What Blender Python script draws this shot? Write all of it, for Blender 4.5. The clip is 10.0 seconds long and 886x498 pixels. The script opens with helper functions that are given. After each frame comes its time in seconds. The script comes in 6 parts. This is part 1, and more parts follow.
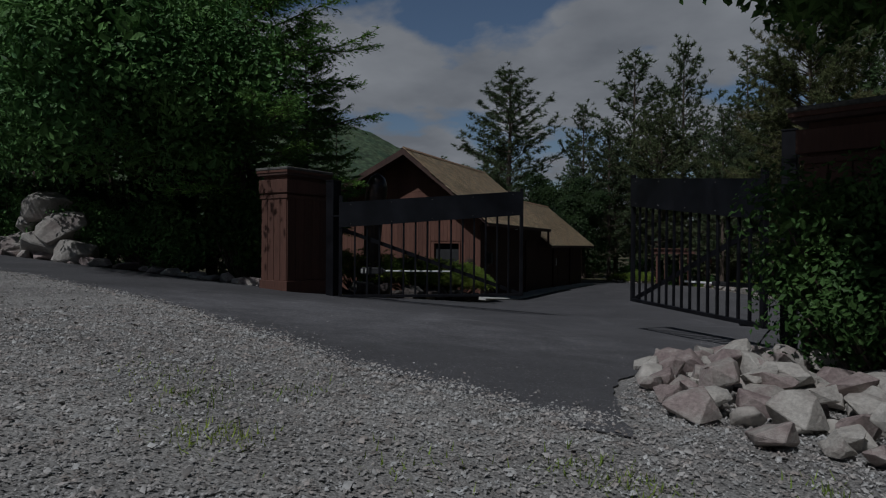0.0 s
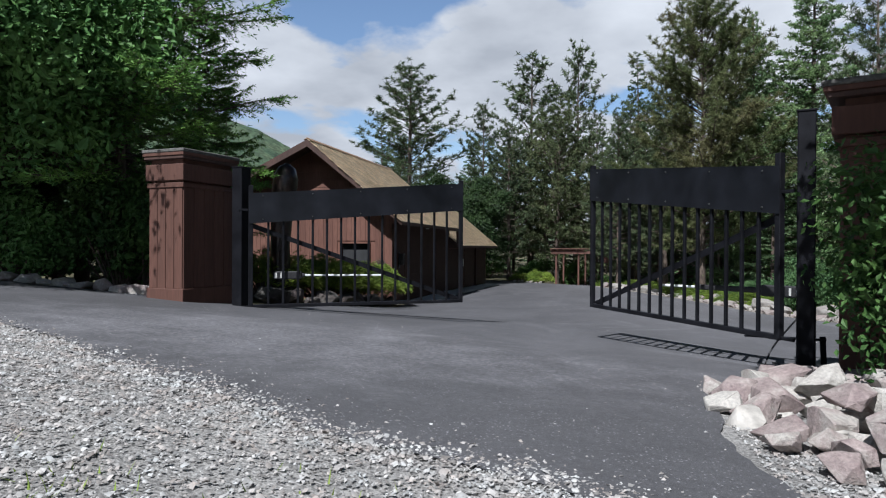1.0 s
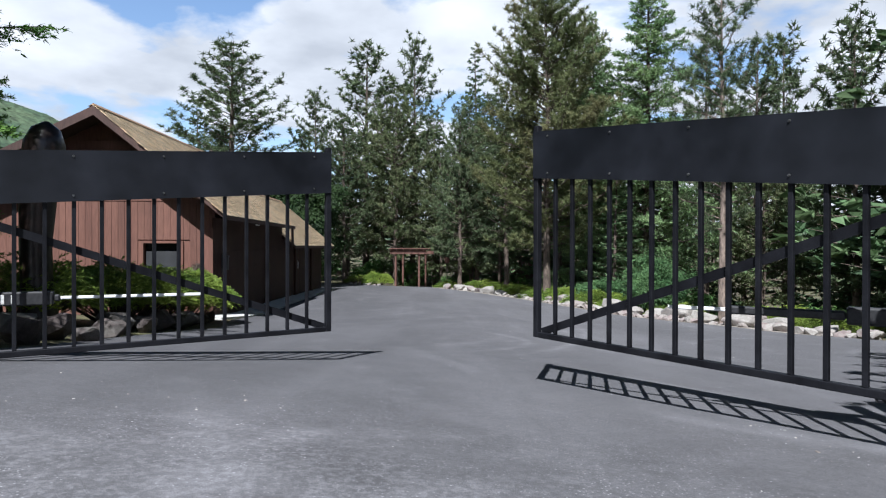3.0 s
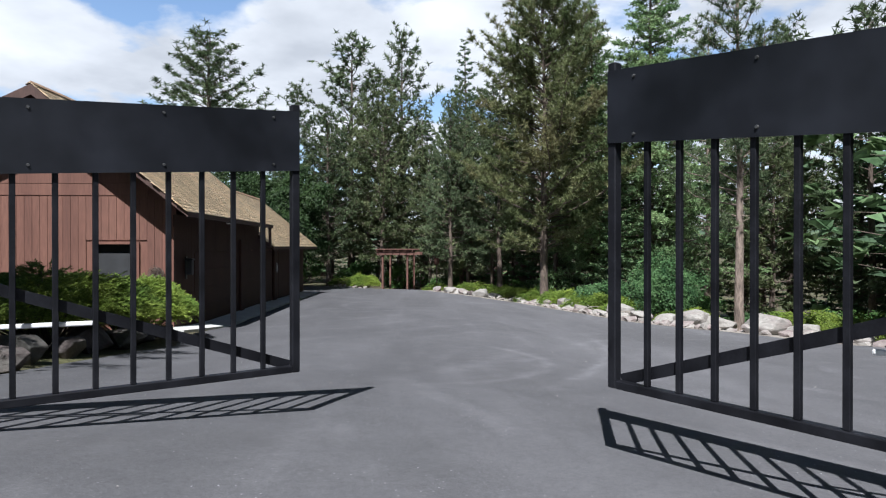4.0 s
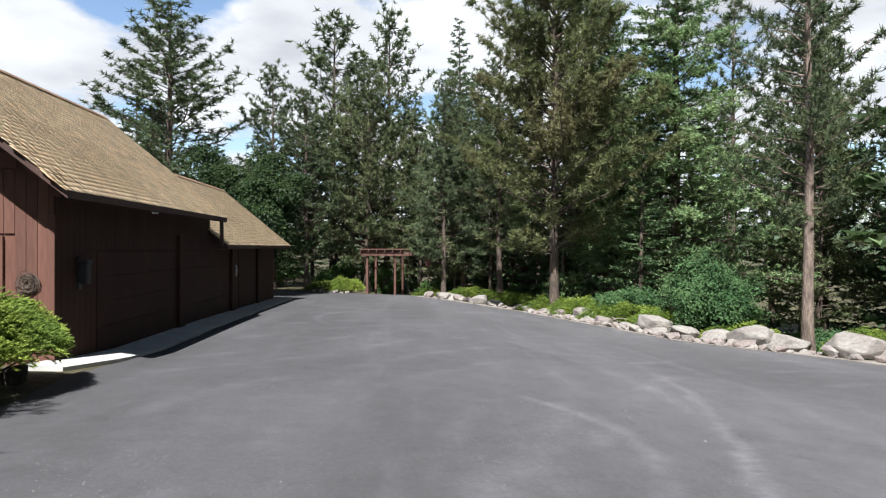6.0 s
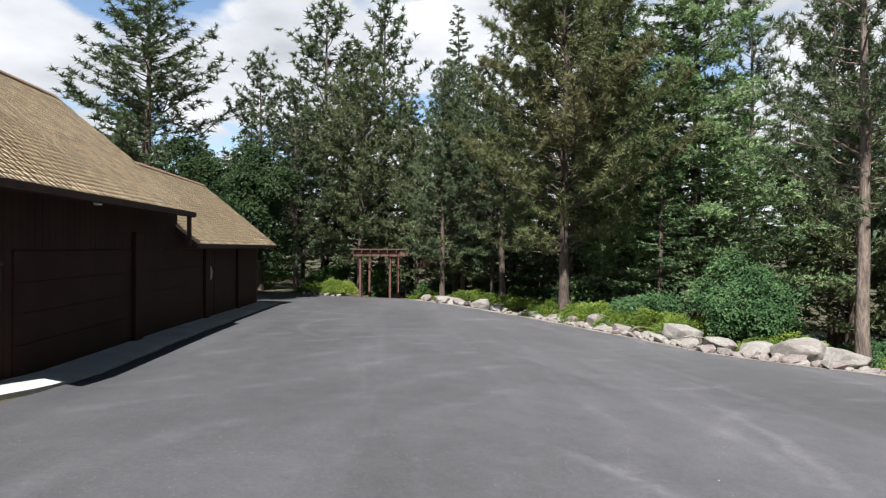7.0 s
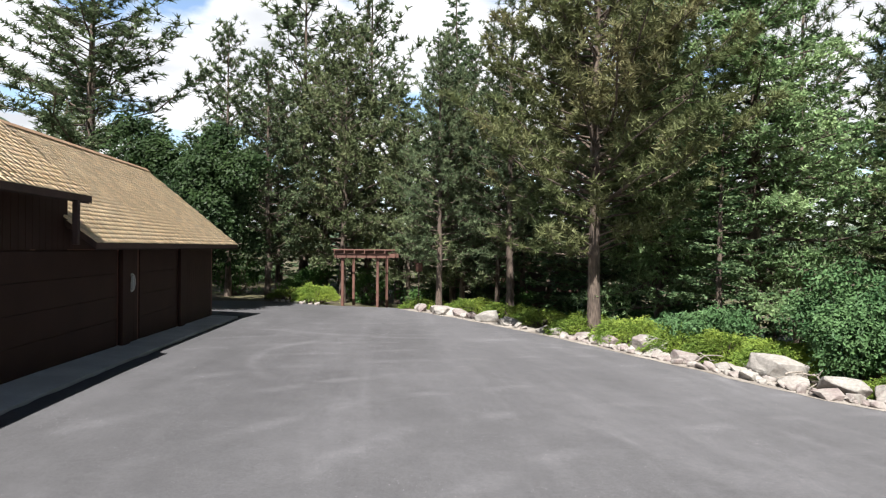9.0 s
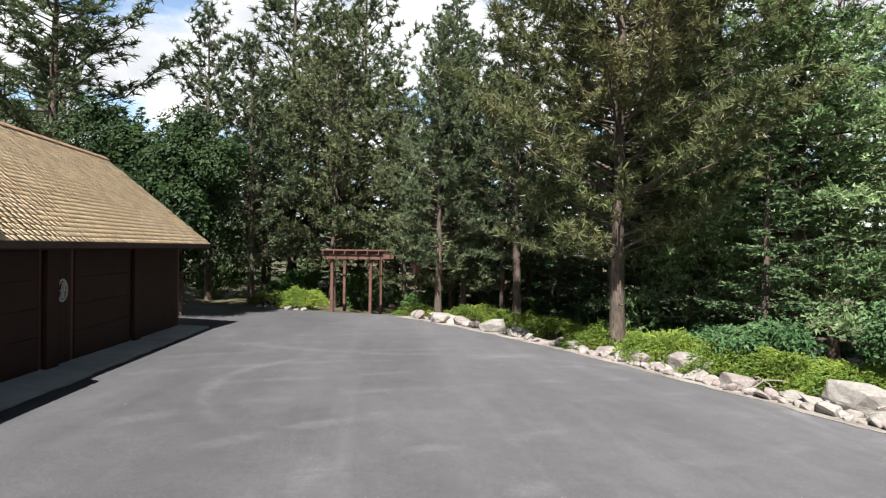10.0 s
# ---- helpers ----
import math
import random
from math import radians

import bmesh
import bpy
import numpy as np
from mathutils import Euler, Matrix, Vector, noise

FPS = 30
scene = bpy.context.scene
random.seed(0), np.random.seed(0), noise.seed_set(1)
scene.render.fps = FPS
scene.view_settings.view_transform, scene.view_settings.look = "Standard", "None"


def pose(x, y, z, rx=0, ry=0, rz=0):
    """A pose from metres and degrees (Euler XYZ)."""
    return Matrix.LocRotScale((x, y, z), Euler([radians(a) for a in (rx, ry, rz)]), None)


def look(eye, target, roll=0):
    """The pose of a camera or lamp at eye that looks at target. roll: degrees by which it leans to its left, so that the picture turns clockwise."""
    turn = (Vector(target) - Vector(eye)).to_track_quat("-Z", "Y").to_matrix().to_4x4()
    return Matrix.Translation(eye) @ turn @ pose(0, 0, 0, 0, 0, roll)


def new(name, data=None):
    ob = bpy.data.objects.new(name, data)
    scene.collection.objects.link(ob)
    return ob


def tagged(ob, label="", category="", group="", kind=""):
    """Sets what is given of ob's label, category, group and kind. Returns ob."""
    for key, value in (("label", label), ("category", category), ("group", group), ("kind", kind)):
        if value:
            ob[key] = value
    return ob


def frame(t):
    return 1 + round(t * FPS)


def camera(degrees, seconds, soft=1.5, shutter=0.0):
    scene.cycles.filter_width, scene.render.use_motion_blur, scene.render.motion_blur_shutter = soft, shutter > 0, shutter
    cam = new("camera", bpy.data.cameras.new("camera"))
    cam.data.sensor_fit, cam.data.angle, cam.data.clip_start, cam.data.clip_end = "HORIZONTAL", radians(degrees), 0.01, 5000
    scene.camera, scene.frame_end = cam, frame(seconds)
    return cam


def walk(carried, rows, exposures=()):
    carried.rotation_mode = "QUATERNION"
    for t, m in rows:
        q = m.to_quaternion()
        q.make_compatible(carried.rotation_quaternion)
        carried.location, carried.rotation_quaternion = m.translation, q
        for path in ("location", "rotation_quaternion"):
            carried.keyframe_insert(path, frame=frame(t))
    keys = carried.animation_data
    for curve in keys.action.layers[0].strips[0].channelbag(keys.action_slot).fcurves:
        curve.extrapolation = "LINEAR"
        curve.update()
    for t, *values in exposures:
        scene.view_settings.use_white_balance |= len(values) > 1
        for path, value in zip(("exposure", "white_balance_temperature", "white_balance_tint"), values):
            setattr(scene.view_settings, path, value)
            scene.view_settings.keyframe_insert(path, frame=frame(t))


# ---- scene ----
cam = camera(69.3, 10.0, soft=1.2)
PATH = [
    (0, (1.751, 1.019, 2.54), (0.955, 2.853, 2.527), 0.4),
    (0.5, (1.118, 1.582, 2.524), (0.483, 3.479, 2.514), 0.4),
    (1, (0.564, 2.206, 2.518), (0.09, 4.149, 2.509), 0.3),
    (1.5, (0.109, 2.884, 2.522), (-0.199, 4.86, 2.512), 0.3),
    (2, (-0.22, 3.678, 2.515), (-0.375, 5.672, 2.506), 0.2),
    (2.5, (-0.432, 4.513, 2.517), (-0.45, 6.513, 2.509), 0.2),
    (4, (-0.788, 7.618, 2.535), (-0.681, 9.615, 2.528), 0.0),
    (4.5, (-0.771, 8.714, 2.517), (-0.652, 10.711, 2.512), 0.1),
    (5, (-0.847, 9.833, 2.539), (-0.715, 11.829, 2.531), 0.1),
    (5.5, (-0.834, 11.011, 2.511), (-0.694, 13.007, 2.505), 0.1),
    (7, (-0.818, 14.576, 2.466), (-0.657, 16.57, 2.463), 0.3),
    (7.5, (-0.825, 15.784, 2.461), (-0.655, 17.777, 2.459), 0.3),
    (8, (-0.822, 17.063, 2.467), (-0.644, 19.055, 2.464), 0.4),
    (8.5, (-0.829, 18.336, 2.469), (-0.641, 20.328, 2.466), 0.4),
    (9, (-0.853, 19.611, 2.502), (-0.652, 21.601, 2.498), 0.5),
    (9.5, (-0.855, 20.882, 2.521), (-0.643, 22.871, 2.517), 0.5),
    (10, (-0.74, 22.261, 2.51), (-0.526, 24.25, 2.507), 0.7),
]
walk(cam, [(t, look(eye, target, roll)) for t, eye, target, roll in PATH],
     exposures=[(0.0, -1.65, 5950, 10), (0.5, -0.5, 5950, 10), (1.0, 0.32, 5900, 10), (1.5, 0.5, 5850, 10), (2.5, 0.78, 5850, 10), (4.0, 0.78, 5980, 10), (4.5, 0.82, 6050, 10), (5.0, 0.95, 6150, 10), (5.5, 0.95, 6250, 10), (7.0, 0.78, 6350, 10),
                (7.5, 0.86, 6380, 10), (8.5, 1.08, 6460, 10), (9.5, 1.2, 6550, 10), (10.0, 1.1, 6550, 10)])

# ---- world and sun ----
SUN_EL, SUN_AZ = radians(54), (-0.256, -0.967)
world = bpy.data.worlds.new("world")
scene.world = world
world.use_nodes = True
wn, wl = world.node_tree.nodes, world.node_tree.links
sky = wn.new("ShaderNodeTexSky")
sky.sky_type, sky.sun_disc = "NISHITA", False
sky.sun_elevation, sky.sun_rotation = SUN_EL, math.atan2(SUN_AZ[0], SUN_AZ[1])
tc = wn.new("ShaderNodeTexCoord")
sep = wn.new("ShaderNodeSeparateXYZ")
wl.new(tc.outputs["Generated"], sep.inputs[0])
# clouds lie on a flat layer: divide the direction by its height
hz = wn.new("ShaderNodeMath"); hz.operation = "MAXIMUM"; hz.inputs[1].default_value = 0.0
wl.new(sep.outputs[2], hz.inputs[0])
hadd = wn.new("ShaderNodeMath"); hadd.operation = "ADD"; hadd.inputs[1].default_value = 0.22
wl.new(hz.outputs[0], hadd.inputs[0])
cdiv = wn.new("ShaderNodeVectorMath"); cdiv.operation = "DIVIDE"
wl.new(tc.outputs["Generated"], cdiv.inputs[0])
comb = wn.new("ShaderNodeCombineXYZ")
for n in range(3):
    wl.new(hadd.outputs[0], comb.inputs[n])
wl.new(comb.outputs[0], cdiv.inputs[1])
cn = wn.new("ShaderNodeTexNoise")
cn.inputs["Scale"].default_value, cn.inputs["Detail"].default_value = 1.7, 10
cn.inputs["Roughness"].default_value, cn.inputs["Distortion"].default_value = 0.52, 0.15
cmap = wn.new("ShaderNodeMapping"); cmap.inputs["Location"].default_value = (5.15, 2.2, 0.0); cmap.inputs["Rotation"].default_value = (0, 0, radians(-2))
wl.new(cdiv.outputs[0], cmap.inputs["Vector"])
wl.new(cmap.outputs[0], cn.inputs["Vector"])
cr = wn.new("ShaderNodeValToRGB")
cr.color_ramp.elements[0].position, cr.color_ramp.elements[1].position = 0.385, 0.46
cn2 = wn.new("ShaderNodeTexNoise")
cn2.inputs["Scale"].default_value, cn2.inputs["Detail"].default_value = 2.6, 6
wl.new(cmap.outputs[0], cn2.inputs["Vector"])
cr2 = wn.new("ShaderNodeValToRGB")
cr2.color_ramp.elements[0].position, cr2.color_ramp.elements[1].position = 0.3, 0.7
cr2.color_ramp.elements[0].color, cr2.color_ramp.elements[1].color = (14.0, 14.5, 15.4, 1), (24.0, 24.3, 24.7, 1)
wl.new(cn2.outputs["Fac"], cr2.inputs["Fac"])
thin = wn.new("ShaderNodeMapRange")   # fair-weather cloud: banked low, open overhead
for k, v in zip((1, 2, 3, 4), (0.29, 0.5, 0.0, 0.42)):
    thin.inputs[k].default_value = v
wl.new(sep.outputs[2], thin.inputs[0])
csub = wn.new("ShaderNodeMath"); csub.operation = "SUBTRACT"
wl.new(cn.outputs["Fac"], csub.inputs[0]); wl.new(thin.outputs[0], csub.inputs[1])
wl.new(csub.outputs[0], cr.inputs["Fac"])
cmix = wn.new("ShaderNodeMix"); cmix.data_type = "RGBA"
wl.new(cr.outputs["Color"], cmix.inputs[0])
clear = wn.new("ShaderNodeVectorMath"); clear.operation = "SCALE"; fade = wn.new("ShaderNodeMapRange")
for k, v in zip((1, 2, 3, 4), (0.36, 0.62, 4.0, 0.4)):
    fade.inputs[k].default_value = v
wl.new(sep.outputs[2], fade.inputs[0]); wl.new(fade.outputs[0], clear.inputs["Scale"])
wl.new(sky.outputs[0], clear.inputs[0])
wl.new(clear.outputs[0], cmix.inputs[6])
wl.new(cr2.outputs["Color"], cmix.inputs[7])
wn["Background"].inputs["Strength"].default_value = 0.0265
wl.new(cmix.outputs[2], wn["Background"].inputs["Color"])
sun = new("sun", bpy.data.lights.new("sun", "SUN"))
sun.data.energy, sun.data.angle, sun.data.color = 5.0, radians(0.53), (1.0, 0.97, 0.93)
sun.matrix_world = look((0, 0, 40), (-SUN_AZ[0] * math.cos(SUN_EL), -SUN_AZ[1] * math.cos(SUN_EL), 40 - math.sin(SUN_EL)))


# ---- materials ----
def pmat(name, c1, c2, scale=4.0, rough=0.8, bump=0.2, bscale=40.0, metal=0.0, fine=0.35, dist=0.01, obj=0.0, island=0.0,
         stretch=(1, 1, 1), leaf=0.0, c3=None, spec=0.5):
    """Two scales of noise between two colours, with fine relief."""
    m = bpy.data.materials.new(name)
    m.use_nodes = True
    nt, b = m.node_tree, m.node_tree.nodes["Principled BSDF"]
    N, L = nt.nodes.new, nt.links.new
    co = N("ShaderNodeTexCoord"); mp = N("ShaderNodeMapping"); mp.inputs["Scale"].default_value = stretch
    L(co.outputs["Object"], mp.inputs["Vector"])
    n1 = N("ShaderNodeTexNoise"); n1.inputs["Scale"].default_value = scale; n1.inputs["Detail"].default_value = 5
    n2 = N("ShaderNodeTexNoise"); n2.inputs["Scale"].default_value = bscale; n2.inputs["Detail"].default_value = 3
    L(mp.outputs[0], n1.inputs["Vector"]); L(mp.outputs[0], n2.inputs["Vector"])
    r1 = N("ShaderNodeValToRGB"); r1.color_ramp.elements[0].position, r1.color_ramp.elements[1].position = 0.33, 0.67
    r1.color_ramp.elements[0].color, r1.color_ramp.elements[1].color = (*c1, 1), (*c2, 1)
    if c3:
        e = r1.color_ramp.elements.new(0.5); e.color = (*c3, 1)
    L(n1.outputs["Fac"], r1.inputs["Fac"])
    r2 = N("ShaderNodeMapRange"); r2.inputs[1].default_value, r2.inputs[2].default_value = 0.3, 0.7
    r2.inputs[3].default_value, r2.inputs[4].default_value = 1 - fine, 1 + fine
    L(n2.outputs["Fac"], r2.inputs[0])
    val = r2.outputs[0]
    for amount, node, out in ((obj, "ShaderNodeObjectInfo", "Random"), (island, "ShaderNodeNewGeometry", "Random Per Island")):
        if amount:
            src = N(node); rr = N("ShaderNodeMapRange"); rr.inputs[3].default_value, rr.inputs[4].default_value = 1 - amount, 1 + amount
            L(src.outputs[out], rr.inputs[0])
            mu = N("ShaderNodeMath"); mu.operation = "MULTIPLY"; L(val, mu.inputs[0]); L(rr.outputs[0], mu.inputs[1]); val = mu.outputs[0]
    vm = N("ShaderNodeVectorMath"); vm.operation = "SCALE"
    L(r1.outputs["Color"], vm.inputs[0]); L(val, vm.inputs["Scale"])
    L(vm.outputs[0], b.inputs["Base Color"])
    b.inputs["Roughness"].default_value, b.inputs["Metallic"].default_value = rough, metal
    b.inputs["Specular IOR Level"].default_value = spec
    if bump:
        bp = N("ShaderNodeBump"); bp.inputs["Strength"].default_value, bp.inputs["Distance"].default_value = bump, dist
        L(n2.outputs["Fac"], bp.inputs["Height"]); L(bp.outputs[0], b.inputs["Normal"])
    if leaf:
        tr = N("ShaderNodeBsdfTranslucent"); L(vm.outputs[0], tr.inputs["Color"])
        mx = N("ShaderNodeMixShader"); mx.inputs[0].default_value = leaf
        L(b.outputs[0], mx.inputs[1]); L(tr.outputs[0], mx.inputs[2]); L(mx.outputs[0], nt.nodes["Material Output"].inputs["Surface"])
    return m


def asphalt_material():
    """Worn asphalt: fine grit, cloudy patches, pale dusty streaks where tyres turn, light chips."""
    m = bpy.data.materials.new("asphalt")
    m.use_nodes = True
    nt, b = m.node_tree, m.node_tree.nodes["Principled BSDF"]
    N, L = nt.nodes.new, nt.links.new
    co = N("ShaderNodeTexCoord")

    def noise_tex(scale, detail, stretch=(1, 1, 1), turn=0.0, rough=0.55, warp=0.0):
        mp = N("ShaderNodeMapping"); mp.inputs["Scale"].default_value = stretch; mp.inputs["Rotation"].default_value = (0, 0, turn)
        L(co.outputs["Object"], mp.inputs["Vector"])
        t = N("ShaderNodeTexNoise"); t.inputs["Scale"].default_value, t.inputs["Detail"].default_value = scale, detail
        t.inputs["Roughness"].default_value, t.inputs["Distortion"].default_value = rough, warp
        L(mp.outputs[0], t.inputs["Vector"])
        return t.outputs["Fac"]

    def ramp(src, lo, hi, a, c):
        r = N("ShaderNodeMapRange"); r.clamp = True
        for k, v in zip((1, 2, 3, 4), (lo, hi, a, c)):
            r.inputs[k].default_value = v
        L(src, r.inputs[0])
        return r.outputs[0]

    def op(kind, a, c):
        q = N("ShaderNodeMath"); q.operation = kind
        for k, v in enumerate((a, c)):
            if isinstance(v, float):
                q.inputs[k].default_value = v
            else:
                L(v, q.inputs[k])
        return q.outputs[0]

    patches = ramp(noise_tex(0.3, 4, (1.4, 0.5, 1), warp=0.4), 0.35, 0.65, 0.083, 0.108)
    mid = op("MULTIPLY", ramp(noise_tex(2.3, 4), 0.3, 0.7, 0.92, 1.08), ramp(noise_tex(13, 4, rough=0.7), 0.3, 0.7, 0.92, 1.08))
    grit = op("MULTIPLY", ramp(noise_tex(190, 2), 0.3, 0.7, 0.7, 1.3), ramp(noise_tex(34, 4, rough=0.75), 0.3, 0.7, 0.82, 1.18))
    streak = ramp(noise_tex(0.5, 5, (1.0, 1.0, 1), 0.9, 0.72, 0.6), 0.52, 0.74, 0.0, 0.008)
    streak2 = ramp(noise_tex(0.6, 5, (1.7, 0.16, 1), -0.12, 0.7, 0.5), 0.5, 0.72, 0.0, 0.028)
    broken = ramp(noise_tex(9, 5, rough=0.7), 0.38, 0.62, 0.5, 1.0)
    wm = N("ShaderNodeMapping"); wm.inputs["Location"].default_value = (-9.5, -16.0, 0)
    L(co.outputs["Object"], wm.inputs["Vector"])
    wv_ = N("ShaderNodeTexWave"); wv_.wave_type, wv_.rings_direction = "RINGS", "Z"
    wv_.inputs["Scale"].default_value, wv_.inputs["Distortion"].default_value = 0.2, 3.0
    wv_.inputs["Detail"].default_value, wv_.inputs["Detail Scale"].default_value = 3, 0.9
    L(wm.outputs[0], wv_.inputs["Vector"])
    arcs = op("MULTIPLY", ramp(wv_.outputs["Fac"], 0.84, 1.0, 0.0, 0.032), ramp(noise_tex(0.9, 4), 0.45, 0.62, 0.0, 1.0))
    vo = N("ShaderNodeTexVoronoi"); vo.inputs["Scale"].default_value = 16
    L(co.outputs["Object"], vo.inputs["Vector"])
    chip = ramp(vo.outputs["Distance"], 0.05, 0.1, 1.0, 0.0)
    chip = op("MULTIPLY", chip, ramp(noise_tex(0.9, 3), 0.44, 0.6, 0.03, 0.45))
    val = op("MULTIPLY", op("MULTIPLY", patches, mid), grit)
    val = op("ADD", val, op("MULTIPLY", op("ADD", arcs, op("ADD", streak, streak2)), broken))
    val = op("ADD", val, chip)
    # pale sweeps left by turning tyres: centre, radius, width, strength, and the stretch of y that each covers
    flat = N("ShaderNodeMapping"); flat.inputs["Scale"].default_value = (1, 1, 0)
    L(co.outputs["Object"], flat.inputs["Vector"])
    sy = N("ShaderNodeSeparateXYZ"); L(flat.outputs[0], sy.inputs[0])
    worn = ramp(noise_tex(0.7, 4), 0.36, 0.58, 0.2, 1.0)
    wander = ramp(noise_tex(1.2, 3), 0.3, 0.7, -0.07, 0.07)
    frayed = ramp(noise_tex(7, 4, rough=0.7), 0.35, 0.6, 0.35, 1.0)
    for cx, cy, rad, wide, much, y0, y1 in ((-2.9, 18.4, 4.4, 0.16, 0.045, 14.0, 22.5), (-2.9, 18.6, 5.2, 0.5, 0.018, 14.0, 23.0), (-19.3, 26.5, 23.3, 0.14, 0.042, 14.0, 25.0), (-19.3, 26.5, 21.6, 0.3, 0.022, 14.0, 27.0),
                                            (-21.9, 24.6, 26.7, 0.22, 0.028, 14.0, 30.0), (1.5, 33.0, 4.8, 0.2, 0.045, 30.0, 38.5), (1.2, 33.2, 5.9, 0.5, 0.022, 29.0, 38.0), (-12.0, 22.3, 15.0, 0.2, 0.026, 15.0, 30.0), (-0.5, 48.0, 10.5, 0.35, 0.03, 35.5, 40.0)):
        dn = N("ShaderNodeVectorMath"); dn.operation = "DISTANCE"; dn.inputs[1].default_value = (cx, cy, 0)
        L(flat.outputs[0], dn.inputs[0])
        gap = op("ABSOLUTE", op("ADD", op("SUBTRACT", dn.outputs["Value"], rad), wander), 0.0)
        reach = op("MULTIPLY", ramp(sy.outputs[1], y0, y0 + 2.0, 0.0, 1.0), ramp(sy.outputs[1], y1 - 2.5, y1, 1.0, 0.0))
        val = op("ADD", val, op("MULTIPLY", op("MULTIPLY", ramp(gap, 0.02, wide, much, 0.0), reach), op("MULTIPLY", worn, frayed)))
    # darker, newer coat where the lane meets the gravel
    pm = N("ShaderNodeMapping"); pm.inputs["Location"].default_value, pm.inputs["Scale"].default_value = (-0.1, -2.0, 0), (0.30, 0.34, 0)
    L(co.outputs["Object"], pm.inputs["Vector"])
    ln = N("ShaderNodeVectorMath"); ln.operation = "LENGTH"; L(pm.outputs[0], ln.inputs[0])
    coat = ramp(op("ADD", ln.outputs["Value"], ramp(noise_tex(1.3, 4), 0.3, 0.7, -0.3, 0.3)), 0.55, 1.2, 0.74, 1.0)
    val = op("MULTIPLY", val, coat)
    # darker towards the garage side, lighter to the right, with an uneven edge
    side = op("ADD", sy.outputs[0], ramp(noise_tex(0.35, 4), 0.3, 0.7, -1.2, 1.2))
    val = op("MULTIPLY", val, ramp(side, -5.5, 2.5, 0.78, 1.16))
    # dust spread from the gravel
    dm = N("ShaderNodeMapping"); dm.inputs["Location"].default_value, dm.inputs["Scale"].default_value = (0.66, -4.3, 0), (0.3, 0.6, 0)
    L(co.outputs["Object"], dm.inputs["Vector"])
    dl = N("ShaderNodeVectorMath"); dl.operation = "LENGTH"; L(dm.outputs[0], dl.inputs[0])
    dust = ramp(op("ADD", dl.outputs["Value"], ramp(noise_tex(2.2, 5, rough=0.7), 0.3, 0.7, -0.4, 0.4)), 0.5, 1.2, 1.0, 0.0)
    gm = N("ShaderNodeMapping"); gm.inputs["Location"].default_value, gm.inputs["Scale"].default_value = (0.16, -1.32, 0), (0.16, 0.2, 0)
    L(co.outputs["Object"], gm.inputs["Vector"])
    gl = N("ShaderNodeVectorMath"); gl.operation = "LENGTH"; L(gm.outputs[0], gl.inputs[0])
    vg = N("ShaderNodeTexVoronoi"); vg.inputs["Scale"].default_value = 42
    L(co.outputs["Object"], vg.inputs["Vector"])
    strewn = op("MULTIPLY", ramp(gl.outputs["Value"], 0.4, 1.0, 1.0, 0.0), ramp(noise_tex(1.6, 5, rough=0.7), 0.42, 0.6, 0.1, 1.0))
    val = op("ADD", val, op("MULTIPLY", strewn, ramp(vg.outputs["Distance"], 0.1, 0.24, 0.22, 0.0)))
    val = op("ADD", val, op("MULTIPLY", dust, op("ADD", ramp(noise_tex(24, 4, rough=0.75), 0.45, 0.62, 0.0, 0.07), ramp(noise_tex(1.7, 4), 0.35, 0.65, 0.0, 0.05))))
    cc = N("ShaderNodeCombineColor")
    L(op("MULTIPLY", val, 0.985), cc.inputs[0]); L(op("MULTIPLY", val, 0.972), cc.inputs[1]); L(op("MULTIPLY", val, 1.035), cc.inputs[2])
    L(cc.outputs[0], b.inputs["Base Color"])
    b.inputs["Roughness"].default_value = 0.78
    bp = N("ShaderNodeBump"); bp.inputs["Strength"].default_value, bp.inputs["Distance"].default_value = 0.5, 0.004
    L(grit, bp.inputs["Height"]); L(bp.outputs[0], b.inputs["Normal"])
    return m


